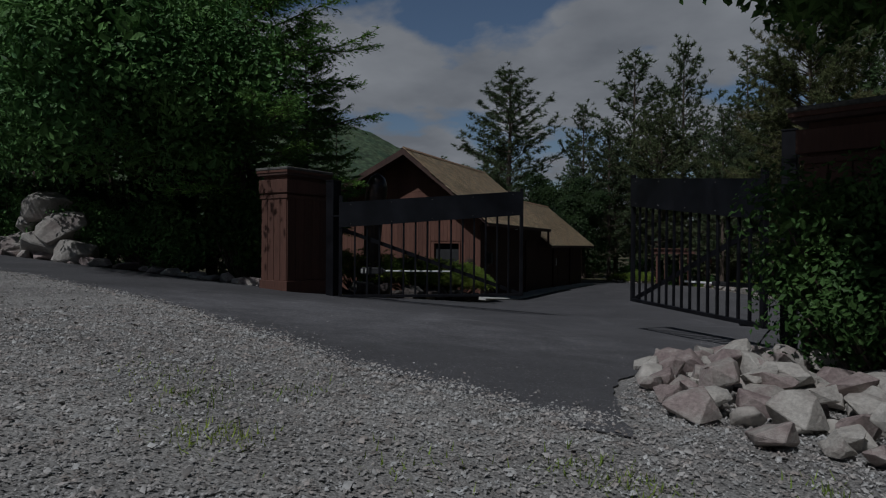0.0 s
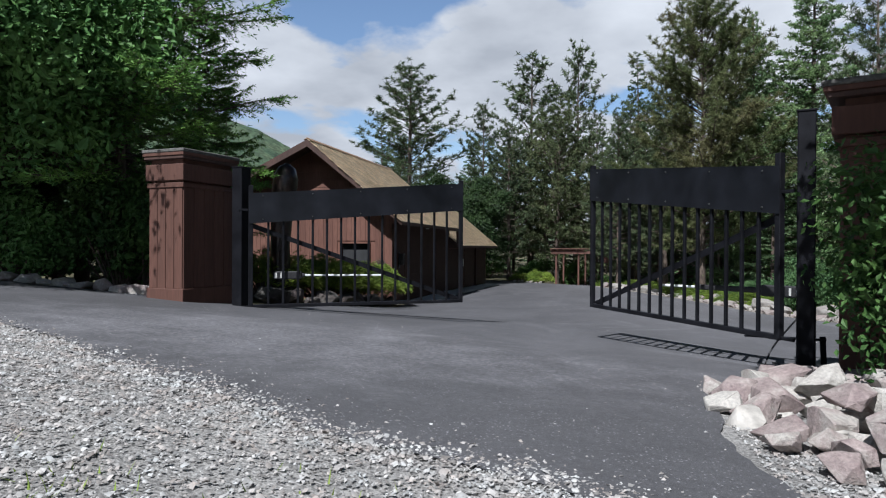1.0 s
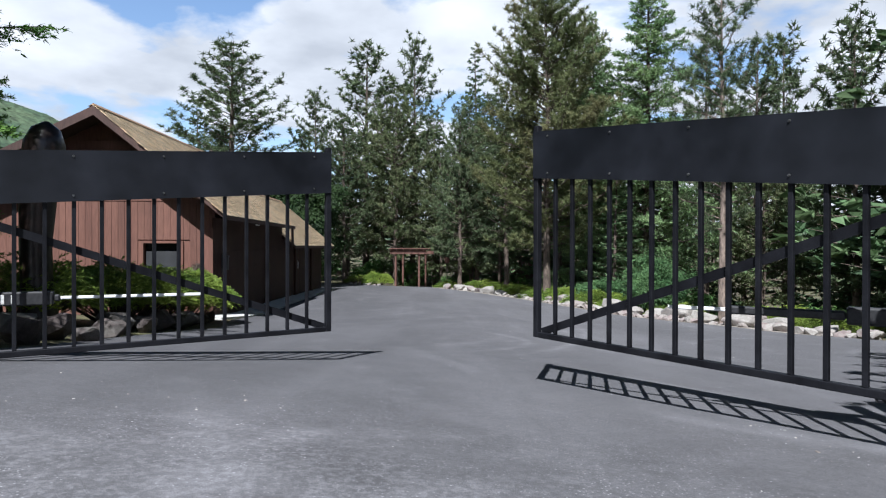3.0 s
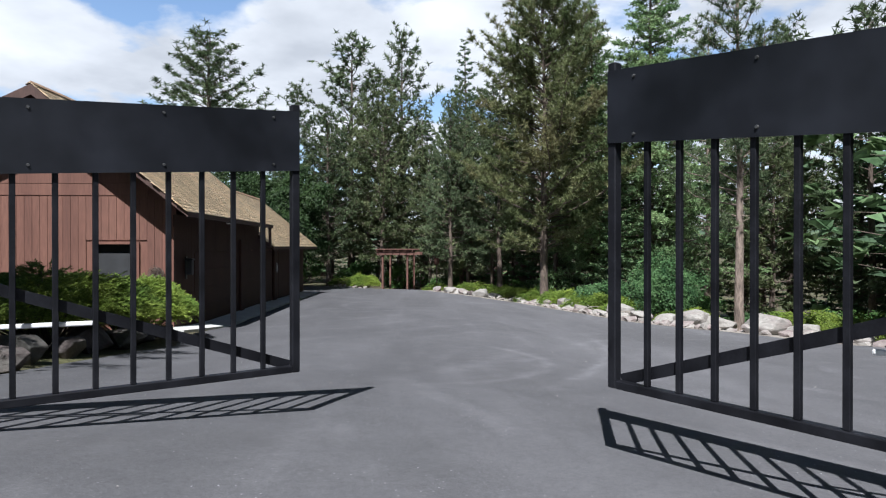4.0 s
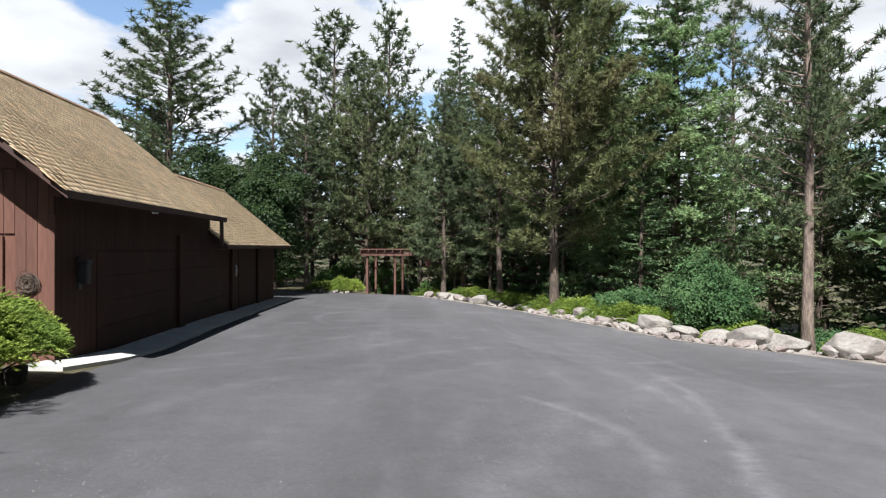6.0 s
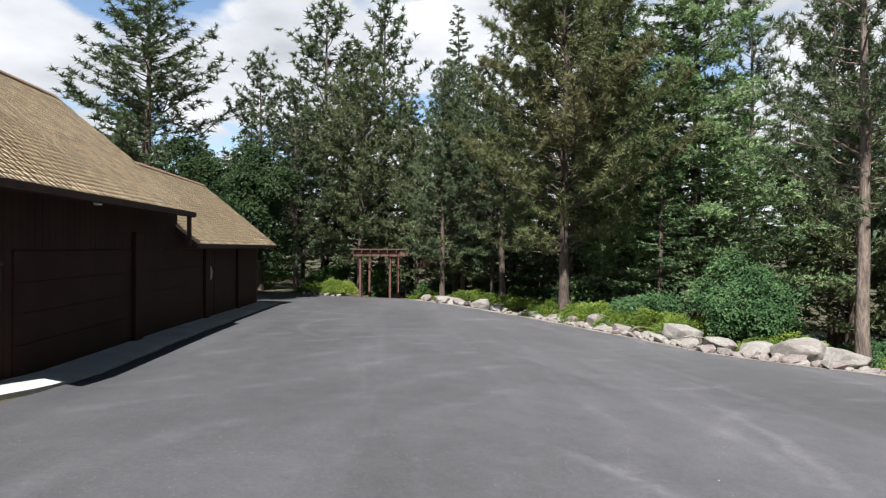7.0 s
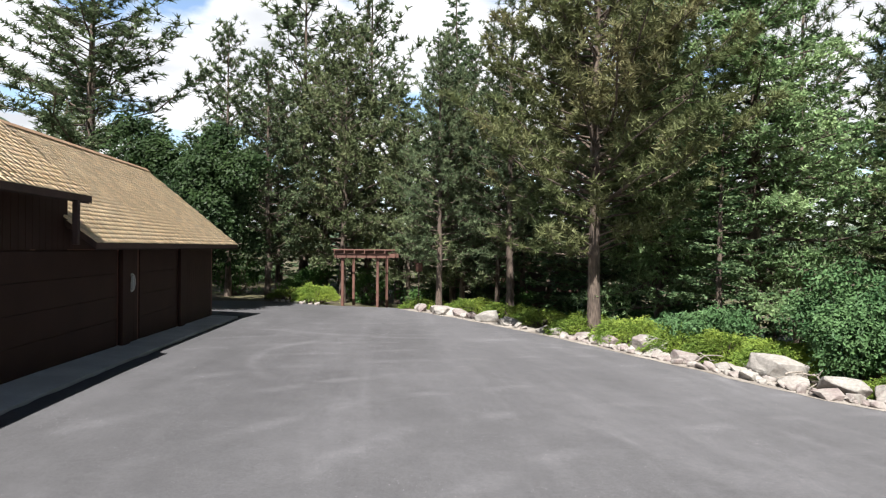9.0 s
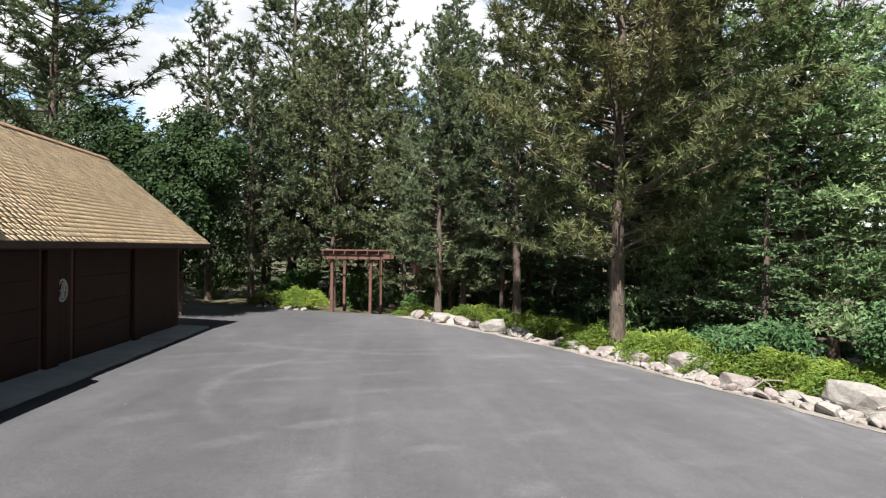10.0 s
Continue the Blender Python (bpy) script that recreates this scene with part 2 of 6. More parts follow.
def rock_material(name="rock", pale=0.0, tone=1.0):
    """Quarried stone: each piece somewhere between cream and mauve, with veins, stains and a rough break."""
    m = bpy.data.materials.new(name)
    m.use_nodes = True
    nt, b = m.node_tree, m.node_tree.nodes["Principled BSDF"]
    N, L = nt.nodes.new, nt.links.new
    co, oi = N("ShaderNodeTexCoord"), N("ShaderNodeObjectInfo")
    add = N("ShaderNodeVectorMath"); add.operation = "ADD"
    mul = N("ShaderNodeVectorMath"); mul.operation = "SCALE"
    L(oi.outputs["Location"], mul.inputs[0]); mul.inputs["Scale"].default_value = 3.7
    L(co.outputs["Object"], add.inputs[0]); L(mul.outputs[0], add.inputs[1])
    n1 = N("ShaderNodeTexNoise"); n1.inputs["Scale"].default_value, n1.inputs["Detail"].default_value = 2.4, 6
    n2 = N("ShaderNodeTexNoise"); n2.inputs["Scale"].default_value, n2.inputs["Detail"].default_value = 14, 5
    n2.inputs["Roughness"].default_value = 0.65
    for n in (n1, n2):
        L(add.outputs[0], n.inputs["Vector"])
    mix = N("ShaderNodeMath"); mix.operation = "MULTIPLY_ADD"; mix.inputs[1].default_value = 0.75 * (1 - pale)
    r0 = N("ShaderNodeMapRange"); r0.inputs[1].default_value, r0.inputs[2].default_value = 0.3, 0.7
    r0.inputs[3].default_value, r0.inputs[4].default_value = -0.15 + 0.6 * pale, 0.4 + 0.6 * pale
    L(n1.outputs["Fac"], r0.inputs[0]); L(oi.outputs["Random"], mix.inputs[0]); L(r0.outputs[0], mix.inputs[2])
    ramp = N("ShaderNodeValToRGB")
    for p, c in ((0.0, (0.25, 0.195, 0.188)), (0.3, (0.35, 0.29, 0.272)), (0.6, (0.42, 0.39, 0.355)), (0.95, (0.49, 0.465, 0.425))):
        e = ramp.color_ramp.elements[0] if p == 0.0 else ramp.color_ramp.elements.new(p)
        e.position, e.color = p, (*c, 1)
    ramp.color_ramp.elements.remove(ramp.color_ramp.elements[-1])
    L(mix.outputs[0], ramp.inputs["Fac"])
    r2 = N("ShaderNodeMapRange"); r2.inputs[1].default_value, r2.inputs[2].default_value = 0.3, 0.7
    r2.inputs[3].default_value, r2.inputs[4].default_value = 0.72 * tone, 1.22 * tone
    L(n2.outputs["Fac"], r2.inputs[0])
    sc = N("ShaderNodeVectorMath"); sc.operation = "SCALE"
    L(ramp.outputs["Color"], sc.inputs[0]); L(r2.outputs[0], sc.inputs["Scale"])
    L(sc.outputs[0], b.inputs["Base Color"])
    b.inputs["Roughness"].default_value, b.inputs["Specular IOR Level"].default_value = 0.85, 0.3
    bp = N("ShaderNodeBump"); bp.inputs["Strength"].default_value, bp.inputs["Distance"].default_value = 0.45, 0.025
    L(n2.outputs["Fac"], bp.inputs["Height"]); L(bp.outputs[0], b.inputs["Normal"])
    return m


M = {}
M["asphalt"] = asphalt_material()
M["gravel_bed"] = pmat("gravel_bed", (0.21, 0.203, 0.195), (0.33, 0.32, 0.305), 1.2, 0.95, 0.8, 60, fine=0.5, dist=0.02)
M["gravel"] = pmat("gravel", (0.29, 0.255, 0.232), (0.385, 0.39, 0.385), 9.0, 0.9, 0.2, 60, fine=0.2, island=0.5)
M["dirt"] = pmat("dusty_soil", (0.20, 0.175, 0.15), (0.33, 0.30, 0.265), 1.6, 0.95, 0.6, 45, fine=0.4, dist=0.015)
M["ground"] = pmat("forest_floor", (0.06, 0.045, 0.03), (0.10, 0.10, 0.04), 0.4, 0.95, 0.8, 12, fine=0.45, dist=0.05)
M["rock"] = rock_material()
M["boulder"] = rock_material("boulder", 0.5, 0.68)
# low tone stands in for the shade over the juniper bed
M["bed_rock_shade"] = rock_material("bed_rock_shade", 0.0, 0.26)
M["border_rock"] = rock_material("border_rock", 0.2, 0.74)
M["siding"] = pmat("stained_siding", (0.125, 0.055, 0.039), (0.175, 0.081, 0.057), 2.0, 0.75, 0.25, 30, fine=0.15, stretch=(1, 1, 0.12), obj=0.08)
M["pillar_boards"] = pmat("pillar_siding", (0.088, 0.039, 0.027), (0.128, 0.058, 0.041), 2.0, 0.75, 0.25, 30, fine=0.15, stretch=(1, 1, 0.12), obj=0.08)
M["trim"] = pmat("dark_trim", (0.055, 0.03, 0.024), (0.085, 0.045, 0.035), 3, 0.7, 0.2, 40, fine=0.2, stretch=(1, 1, 0.2))
# roof underside, darkened to carry the deep shade below the overhangs
M["shaded_soffit"] = pmat("shaded_soffit", (0.026, 0.015, 0.012), (0.04, 0.023, 0.018), 3, 0.85, 0.2, 40, fine=0.2)
M["shingle"] = pmat("cedar_shingle", (0.70, 0.51, 0.305), (0.84, 0.66, 0.44), 3.0, 0.85, 0.3, 50, fine=0.2, obj=0.15, island=0.17, stretch=(1, 1, 1))
M["ridge"] = pmat("ridge_shingle", (0.20, 0.125, 0.075), (0.32, 0.21, 0.13), 3.0, 0.85, 0.3, 40, fine=0.3)
M["steel"] = pmat("painted_steel", (0.006, 0.0062, 0.008), (0.014, 0.0145, 0.018), 5, 0.45, 0.15, 90, fine=0.2, dist=0.002, spec=0.18)
M["panel"] = pmat("painted_sheet", (0.006, 0.0068, 0.009), (0.017, 0.0185, 0.024), 1.3, 0.4, 0.2, 4, fine=0.3, dist=0.005, spec=0.3)
M["white"] = pmat("white_paint", (0.75, 0.75, 0.74), (0.82, 0.82, 0.81), 6, 0.4, 0.1, 60, fine=0.05)
M["concrete"] = pmat("concrete", (0.48, 0.48, 0.46), (0.62, 0.62, 0.59), 1.5, 0.85, 0.3, 60, fine=0.15)
# doors and side wall: brown darkened to stand in for the wall's shade
M["garage_door"] = pmat("shaded_side_paint", (0.034, 0.0155, 0.0115), (0.047, 0.022, 0.016), 1.2, 0.65, 0.15, 40, fine=0.1, spec=0.2)
M["glass"] = pmat("dark_glass", (0.02, 0.022, 0.025), (0.03, 0.032, 0.035), 2, 0.08, 0.0, 10, fine=0.0)
# reddish-brown stain, lowered so that the pergola's shade is in its colour
M["pergola"] = pmat("pergola_stain_shade", (0.10, 0.048, 0.035), (0.15, 0.073, 0.055), 4, 0.8, 0.3, 40, fine=0.2)
M["bark"] = pmat("bark", (0.07, 0.052, 0.042), (0.15, 0.115, 0.09), 6, 0.95, 0.9, 22, fine=0.4, dist=0.04, stretch=(1, 1, 0.25))
M["bark_pine"] = pmat("pine_bark", (0.12, 0.092, 0.075), (0.27, 0.21, 0.17), 5, 0.95, 0.9, 18, fine=0.4, dist=0.04, stretch=(1, 1, 0.3))
M["needle"] = pmat("pine_needle", (0.064, 0.098, 0.050), (0.15, 0.188, 0.098), 0.8, 0.6, 0, 8, fine=0.25, island=0.4, leaf=0.25, obj=0.12, spec=0.2)
M["needle_olive"] = pmat("pine_needle_olive", (0.10, 0.135, 0.055), (0.215, 0.20, 0.10), 0.35, 0.6, 0, 8, fine=0.25, island=0.35, leaf=0.3, spec=0.2, c3=(0.165, 0.185, 0.082))
M["needle_brown"] = pmat("pine_needle_yellowing", (0.085, 0.112, 0.052), (0.185, 0.205, 0.105), 0.5, 0.6, 0, 8, fine=0.25, island=0.4, leaf=0.25, obj=0.1, spec=0.2, c3=(0.125, 0.155, 0.072))
M["fir"] = pmat("fir_needle", (0.055, 0.108, 0.05), (0.14, 0.205, 0.095), 0.9, 0.6, 0, 8, fine=0.25, island=0.4, leaf=0.25, obj=0.12, spec=0.2)
M["fir_light"] = pmat("fir_needle_light", (0.115, 0.20, 0.085), (0.275, 0.375, 0.175), 0.9, 0.6, 0, 8, fine=0.25, island=0.4, leaf=0.35, obj=0.12, spec=0.2)
M["fir_near"] = pmat("fir_needle_vivid", (0.065, 0.16, 0.04), (0.21, 0.37, 0.08), 0.7, 0.6, 0, 5, fine=0.4, island=0.35, leaf=0.3, spec=0.15)
M["weathered_cap"] = pmat("weathered_wood", (0.085, 0.083, 0.076), (0.15, 0.146, 0.135), 4, 0.85, 0.3, 30)
M["leaf"] = pmat("broad_leaf", (0.055, 0.14, 0.045), (0.17, 0.32, 0.095), 0.8, 0.5, 0, 8, fine=0.25, island=0.4, leaf=0.22, obj=0.1, spec=0.15)
M["leaf_shrub"] = pmat("shrub_leaf", (0.045, 0.105, 0.042), (0.118, 0.21, 0.084), 1.6, 0.5, 0, 8, fine=0.3, island=0.35, leaf=0.3, spec=0.15)
M["leaf_dark"] = pmat("dark_leaf", (0.038, 0.09, 0.028), (0.095, 0.175, 0.045), 1.2, 0.5, 0, 8, fine=0.2, island=0.35, leaf=0.2, obj=0.1, spec=0.15)
# leaf colour darkened to include the shade between the leaves
M["leaf_maple_shade"] = pmat("maple_leaf_shade", (0.014, 0.032, 0.011), (0.040, 0.070, 0.022), 0.9, 0.5, 0, 8, fine=0.2, island=0.4, leaf=0.25, obj=0.1, spec=0.2)
M["juniper"] = pmat("juniper", (0.125, 0.205, 0.042), (0.31, 0.385, 0.075), 1.1, 0.6, 0, 10, fine=0.25, island=0.35, leaf=0.3, obj=0.22, spec=0.15)
M["hill"] = pmat("far_wood", (0.032, 0.062, 0.034), (0.075, 0.105, 0.055), 0.03, 0.95, 0, 0.16, fine=0.6)
M["twig"] = pmat("dead_wood", (0.22, 0.19, 0.16), (0.34, 0.30, 0.26), 6, 0.9, 0.3, 40)
M["bolt"] = pmat("bolt_steel", (0.10, 0.10, 0.10), (0.16, 0.16, 0.16), 5, 0.45, 0, 50, metal=0.8)
M["blind"] = pmat("grey_blind", (0.03, 0.031, 0.033), (0.042, 0.044, 0.047), 3, 0.5, 0, 30, fine=0.05)
M["carving"] = pmat("varnished_log", (0.010, 0.008, 0.008), (0.03, 0.018, 0.014), 3, 0.3, 0.2, 20)
M["firewood"] = pmat("split_wood", (0.30, 0.13, 0.08), (0.42, 0.22, 0.14), 5, 0.8, 0.3, 30)
M["box"] = pmat("operator_box", (0.02, 0.02, 0.022), (0.03, 0.03, 0.032), 5, 0.5, 0, 50)


# ---- mesh helpers ----
def set_mesh(name, verts, faces, material, smooth=False):
    """A mesh from arrays: verts (n, 3), faces (m, k) of one kind."""
    verts, faces = np.asarray(verts, np.float32), np.asarray(faces, np.int32)
    me = bpy.data.meshes.new(name)
    me.vertices.add(len(verts)); me.vertices.foreach_set("co", verts.ravel())
    k = faces.shape[1]
    me.loops.add(faces.size); me.loops.foreach_set("vertex_index", faces.ravel())
    me.polygons.add(len(faces)); me.polygons.foreach_set("loop_start", np.arange(0, faces.size, k, dtype=np.int32))
    if smooth:
        me.polygons.foreach_set("use_smooth", np.ones(len(faces), bool))
    me.materials.append(material)
    me.update(calc_edges=True)
    return me


def mesh_object(name, me, parent=None, m=None):
    ob = new(name, me)
    if parent:
        ob.parent = parent
    if m is not None:
        ob.matrix_basis = m
    return ob


def part(name, bm, material, parent=None, label="", m=None, smooth=False):
    me = bpy.data.meshes.new(name)
    bm.to_mesh(me); bm.free()
    me.materials.append(material)
    if smooth:
        me.polygons.foreach_set("use_smooth", np.ones(len(me.polygons), bool))
    ob = mesh_object(name, me, parent, m)
    return tagged(ob, label) if label else ob


def box(bm, x0, x1, y0, y1, z0, z1, bev=0.0):
    r = bmesh.ops.create_cube(bm, size=1.0, matrix=Matrix.LocRotScale(((x0 + x1) / 2, (y0 + y1) / 2, (z0 + z1) / 2), None, (x1 - x0, y1 - y0, z1 - z0)))
    if bev:
        es = list({e for v in r["verts"] for e in v.link_edges})
        bmesh.ops.bevel(bm, geom=es, offset=bev, segments=1, affect="EDGES")
    return bm


def beam(bm, a, b, w, d, up=(0, 0, 1), bev=0.0):
    """A bar of section w x d from a to b."""
    a, b = Vector(a), Vector(b)
    z = (b - a).normalized()
    x = Vector(up).cross(z)
    x = x.normalized() if x.length > 1e-4 else Vector((1, 0, 0))
    y = z.cross(x)
    mt = Matrix((x, y, z)).transposed().to_4x4()
    mt.translation = (a + b) / 2
    r = bmesh.ops.create_cube(bm, size=1.0, matrix=mt @ Matrix.Diagonal((w, d, (b - a).length, 1)))
    if bev:
        es = list({e for v in r["verts"] for e in v.link_edges})
        bmesh.ops.bevel(bm, geom=es, offset=bev, segments=1, affect="EDGES")
    return bm


def tube(points, radii, sides=7):
    """Vertices and quads of a tapered tube along points."""
    P = np.asarray(points, float); n = len(P)
    T = np.gradient(P, axis=0); T /= np.linalg.norm(T, axis=1)[:, None] + 1e-9
    ref = np.array([0.0, 0, 1]) if abs(T[0, 2]) < 0.9 else np.array([1.0, 0, 0])
    U = np.cross(T, ref); U /= np.linalg.norm(U, axis=1)[:, None] + 1e-9
    W = np.cross(T, U)
    a = np.arange(sides) * 2 * np.pi / sides
    R = np.asarray(radii, float)[:, None, None]
    V = P[:, None] + R * (np.cos(a)[None, :, None] * U[:, None] + np.sin(a)[None, :, None] * W[:, None])
    i = np.arange(n - 1)[:, None] * sides; j = np.arange(sides)[None]; k = (j + 1) % sides
    F = np.stack([i + j, i + k, i + k + sides, i + j + sides], -1).reshape(-1, 4)
    return V.reshape(-1, 3), F


def join(pieces):
    vs, fs, n = [], [], 0
    for v, fc in pieces:
        vs.append(v); fs.append(fc + n); n += len(v)
    return np.concatenate(vs), np.concatenate(fs)


def interp(x, xs, ys):
    return np.interp(x, xs, ys)


# ---- the lie of the land ----
DRIVE_R = ([4.0, 4.3, 4.7, 5.3, 6.7, 7.44, 8.1, 8.97, 9.56, 10.54, 11.9, 14.52, 20.04, 23.5, 25.4, 26.5, 27.5, 28.2, 29.1, 30.3, 31.2, 32.7, 34.7, 37.15, 40.3, 42.7, 45.3, 48.0, 48.65, 51.2],
           [1.4, 1.3, 1.22, 1.14, 1.23, 1.63, 2.54, 3.03, 3.83, 6.05, 9.12, 12.29, 12.6, 11.6, 10.7, 10.2, 9.5, 8.7, 7.95, 7.15, 6.9, 6.5, 5.9, 5.22, 4.3, 3.05, 1.65, -0.1, -2.51, -5.79])
DRIVE_L = ([4.0, 4.13, 4.38, 4.55, 5.0, 5.3, 5.8, 6.1, 6.45, 7.0, 7.63, 8.51, 9.81, 10.28, 11.04, 12.12, 18.7, 21.6, 42.0, 42.5, 51],
           [1.15, 0.9, 0.3, -0.5, -1.3, -2.1, -3.0, -3.9, -5.3, -7.6, -10.52, -12.95, -15.9, -11.88, -5.0, -4.6, -4.74, -5.4, -5.4, -10.1, -10.5])


def land(x, y):
    """Height of the ground."""
    x, y = np.asarray(x, float), np.asarray(y, float)
    z = interp(y, [-60, -20, 0, 4.5, 6, 8, 10.3, 13.5, 19, 24.8, 30.4, 35, 41, 46, 52, 80, 200], [2.6, 2.1, 1.85, 1.74, 1.67, 1.56, 1.33, 1.08, 0.58, 0.33, 0.21, 0.05, -0.15, -0.18, -0.2, -0.2, -2])
    left = interp(y, [-20, 0, 6, 8, 10, 13.5, 19, 22, 25, 30, 34, 41, 46], [0.06, 0.07, 0.066, 0.06, 0.07, 0.06, 0.05, 0.035, 0.02, 0.03, 0.04, 0.055, 0.01])
    right = interp(y, [-20, 0, 6, 8, 10, 13.5, 19, 24.8, 30, 36, 41, 46], [0.05, 0.06, 0.06, 0.05, 0.035, 0.03, 0.026, 0.045, 0.053, 0.042, 0.03, 0.01])
    z = z + np.where(x < 0, -left * np.maximum(x, -16), -right * np.clip(x, 0, 12))
    edge = interp(y, DRIVE_R[0], DRIVE_R[1])
    drop = np.clip(x - edge - 2.0, 0, 30) * np.clip((y - 12) / 6, 0, 1)
    return z - 0.16 * np.minimum(drop, 12) - 0.05 * np.clip(drop - 12, 0, 100)


def sheet(name, xs, ys, material, lift=0.0, smooth=True):
    X, Y = np.meshgrid(xs, ys)
    Z = land(X, Y) + lift
    nx = len(xs); i = np.arange(len(ys) - 1)[:, None] * nx + np.arange(nx - 1)[None]
    F = np.stack([i, i + 1, i + 1 + nx, i + nx], -1).reshape(-1, 4)
    return mesh_object(name, set_mesh(name, np.stack([X, Y, Z], -1).reshape(-1, 3), F, material, smooth))


gx = np.unique(np.concatenate([np.arange(-24, 26, 0.6), np.geomspace(26, 1500, 24), -np.geomspace(24.5, 1500, 24)]))
gy = np.unique(np.concatenate([np.arange(-8, 70, 0.6), 70 + np.geomspace(1, 2500, 28), -8 - np.geomspace(1, 400, 16)]))
tagged(sheet("ground", gx, gy, M["ground"], -0.03), "brown forest floor with needles and patchy grass", "ground", kind="structure")


def rows_sheet(name, ys, left, right, cols, material, lift):
    u = np.linspace(0, 1, cols)
    X = left[:, None] * (1 - u) + right[:, None] * u
    Y = np.repeat(ys[:, None], cols, 1)
    Z = land(X, Y) + lift
    i = np.arange(len(ys) - 1)[:, None] * cols + np.arange(cols - 1)[None]
    F = np.stack([i, i + 1, i + 1 + cols, i + cols], -1).reshape(-1, 4)
    return mesh_object(name, set_mesh(name, np.stack([X, Y, Z], -1).reshape(-1, 3), F, material, True))


dy = np.concatenate([np.arange(4.0, 11.2, 0.06), np.arange(11.2, 51.01, 0.25)])
wob = np.array([0.05 * noise.noise((y * 2.1, 3.3, 0)) + 0.03 * noise.noise((y * 7, 1.3, 0)) for y in dy])
tagged(rows_sheet("road", dy, interp(dy, *DRIVE_L) + wob, interp(dy, *DRIVE_R) + wob, 90, M["asphalt"], 0.012),
       "worn grey asphalt driveway with pale tyre marks", "driveway", kind="structure")
ey = np.arange(24.0, 47.5, 0.2)
er = interp(ey, *DRIVE_R)
ew = np.array([0.16 * noise.noise((y * 1.1, 8.3, 0)) + 0.07 * noise.noise((y * 4.3, 5.3, 0)) for y in ey])
tagged(rows_sheet("dirt_edge", ey, er - 0.24 + ew, er + 0.9, 8, M["dirt"], 0.02), "pale dusty soil strip below the border rocks", "soil", kind="structure")
vy = np.arange(-16, 7.7, 0.3)
tagged(rows_sheet("gravel_road", vy, np.full(len(vy), -40.0), np.full(len(vy), 14.0), 120, M["gravel_bed"], 0.0),
       "pale grey crushed gravel road", "gravel road", kind="structure")


def gravel_stones():
    rng = np.random.default_rng(3)
    pts = []
    for n, x0, x1, y0, y1 in ((70000, -3.6, 3.4, 2.2, 5.7), (22000, -9, -1.0, 3.0, 7.5), (9000, 0.8, 4.2, 3.0, 7.9)):
        P = rng.uniform((x0, y0), (x1, y1), (n, 2))
        edge = np.interp(P[:, 0], [-8.2, -7.6, -5.3, -3.9, -3.0, -2.1, -1.3, -0.5, 0.3, 0.9, 1.2, 1.22, 4.0], [7.15, 7.0, 6.45, 6.1, 5.8, 5.3, 5.0, 4.55, 4.38, 4.13, 4.0, 7.1, 10.4])
        keep = P[:, 1] < edge + np.abs(rng.normal(0, 0.07, n)) * (1 + 4 * (rng.random(n) < 0.3))
        right = P[:, 0] > np.interp(P[:, 1], *DRIVE_R) + rng.normal(0, 0.05, n)
        pts.append(P[keep & (right | (P[:, 1] < edge + 0.6))])
    # chips strewn along the seam
    u = rng.uniform(0, 1, 9000)
    ex = np.interp(u, np.linspace(0, 1, 9), [1.2, 0.9, 0.3, -0.5, -1.3, -2.1, -3.9, -5.3, -7.6])
    ey = np.interp(u, np.linspace(0, 1, 9), [4.2, 4.13, 4.38, 4.55, 5.0, 5.3, 6.1, 6.45, 7.0])
    pts.append(np.column_stack([ex + rng.normal(0, 0.05, 9000), ey + rng.normal(0.02, 0.1, 9000)]))
    u = rng.uniform(24, 46, 3000)
    pts.append(np.column_stack([np.interp(u, *DRIVE_R) + np.abs(rng.normal(0.05, 0.12, 3000)), u]))
    # chips carried onto the asphalt
    for n, x0, x1, y0, y1, fade in ((14000, -4.5, 2.0, 4.5, 10.6, 3.0), (5200, -4.0, 5.0, 9, 22, 9.0), (900, -4.5, 5.5, 21, 43, 20.0)):
        Q = rng.uniform((x0, y0), (x1, y1), (n, 2))
        patch = np.array([noise.noise((a * 0.7, b * 0.7, 4.0)) for a, b in Q])
        Q = Q[(patch + rng.normal(0, 0.25, n) > 0.12) & (Q[:, 0] < np.interp(Q[:, 1], *DRIVE_R)) & (Q[:, 0] > np.interp(Q[:, 1], *DRIVE_L))]
        pts.append(Q)
    loose = sum(len(q) for q in pts[5:])
    P = np.concatenate(pts)
    n = len(P)
    base = np.array([[1, 0, 0], [-1, 0, 0], [0, 1, 0], [0, -1, 0], [0, 0, 1], [0, 0, -1]], float)
    F0 = np.array([[0, 2, 4], [2, 1, 4], [1, 3, 4], [3, 0, 4]])
    s = rng.gamma(4.5, 0.0016, n)[:, None, None].clip(0.004, 0.026)
    s[n - loose:] *= np.random.default_rng(5).choice([0.35, 0.55, 1.0], (loose, 1, 1), p=[0.66, 0.3, 0.04])
    V = base[None] * rng.uniform(0.6, 1.25, (n, 6, 1)) + rng.normal(0, 0.16, (n, 6, 3))
    V = V * np.array([1.0, 0.85, 0.5]) * s
    lean = rng.uniform(-0.55, 0.55, (n, 2, 1))
    V[..., 2] += V[..., 0] * lean[:, 0] + V[..., 1] * lean[:, 1]
    a = rng.uniform(0, 6.283, n); c, sn = np.cos(a)[:, None], np.sin(a)[:, None]
    V = np.stack([V[..., 0] * c - V[..., 1] * sn, V[..., 0] * sn + V[..., 1] * c, V[..., 2]], -1)
    Z = land(P[:, 0], P[:, 1]) + s[:, 0, 0] * 0.25 + 0.008
    V += np.stack([P[:, 0], P[:, 1], Z], -1)[:, None]
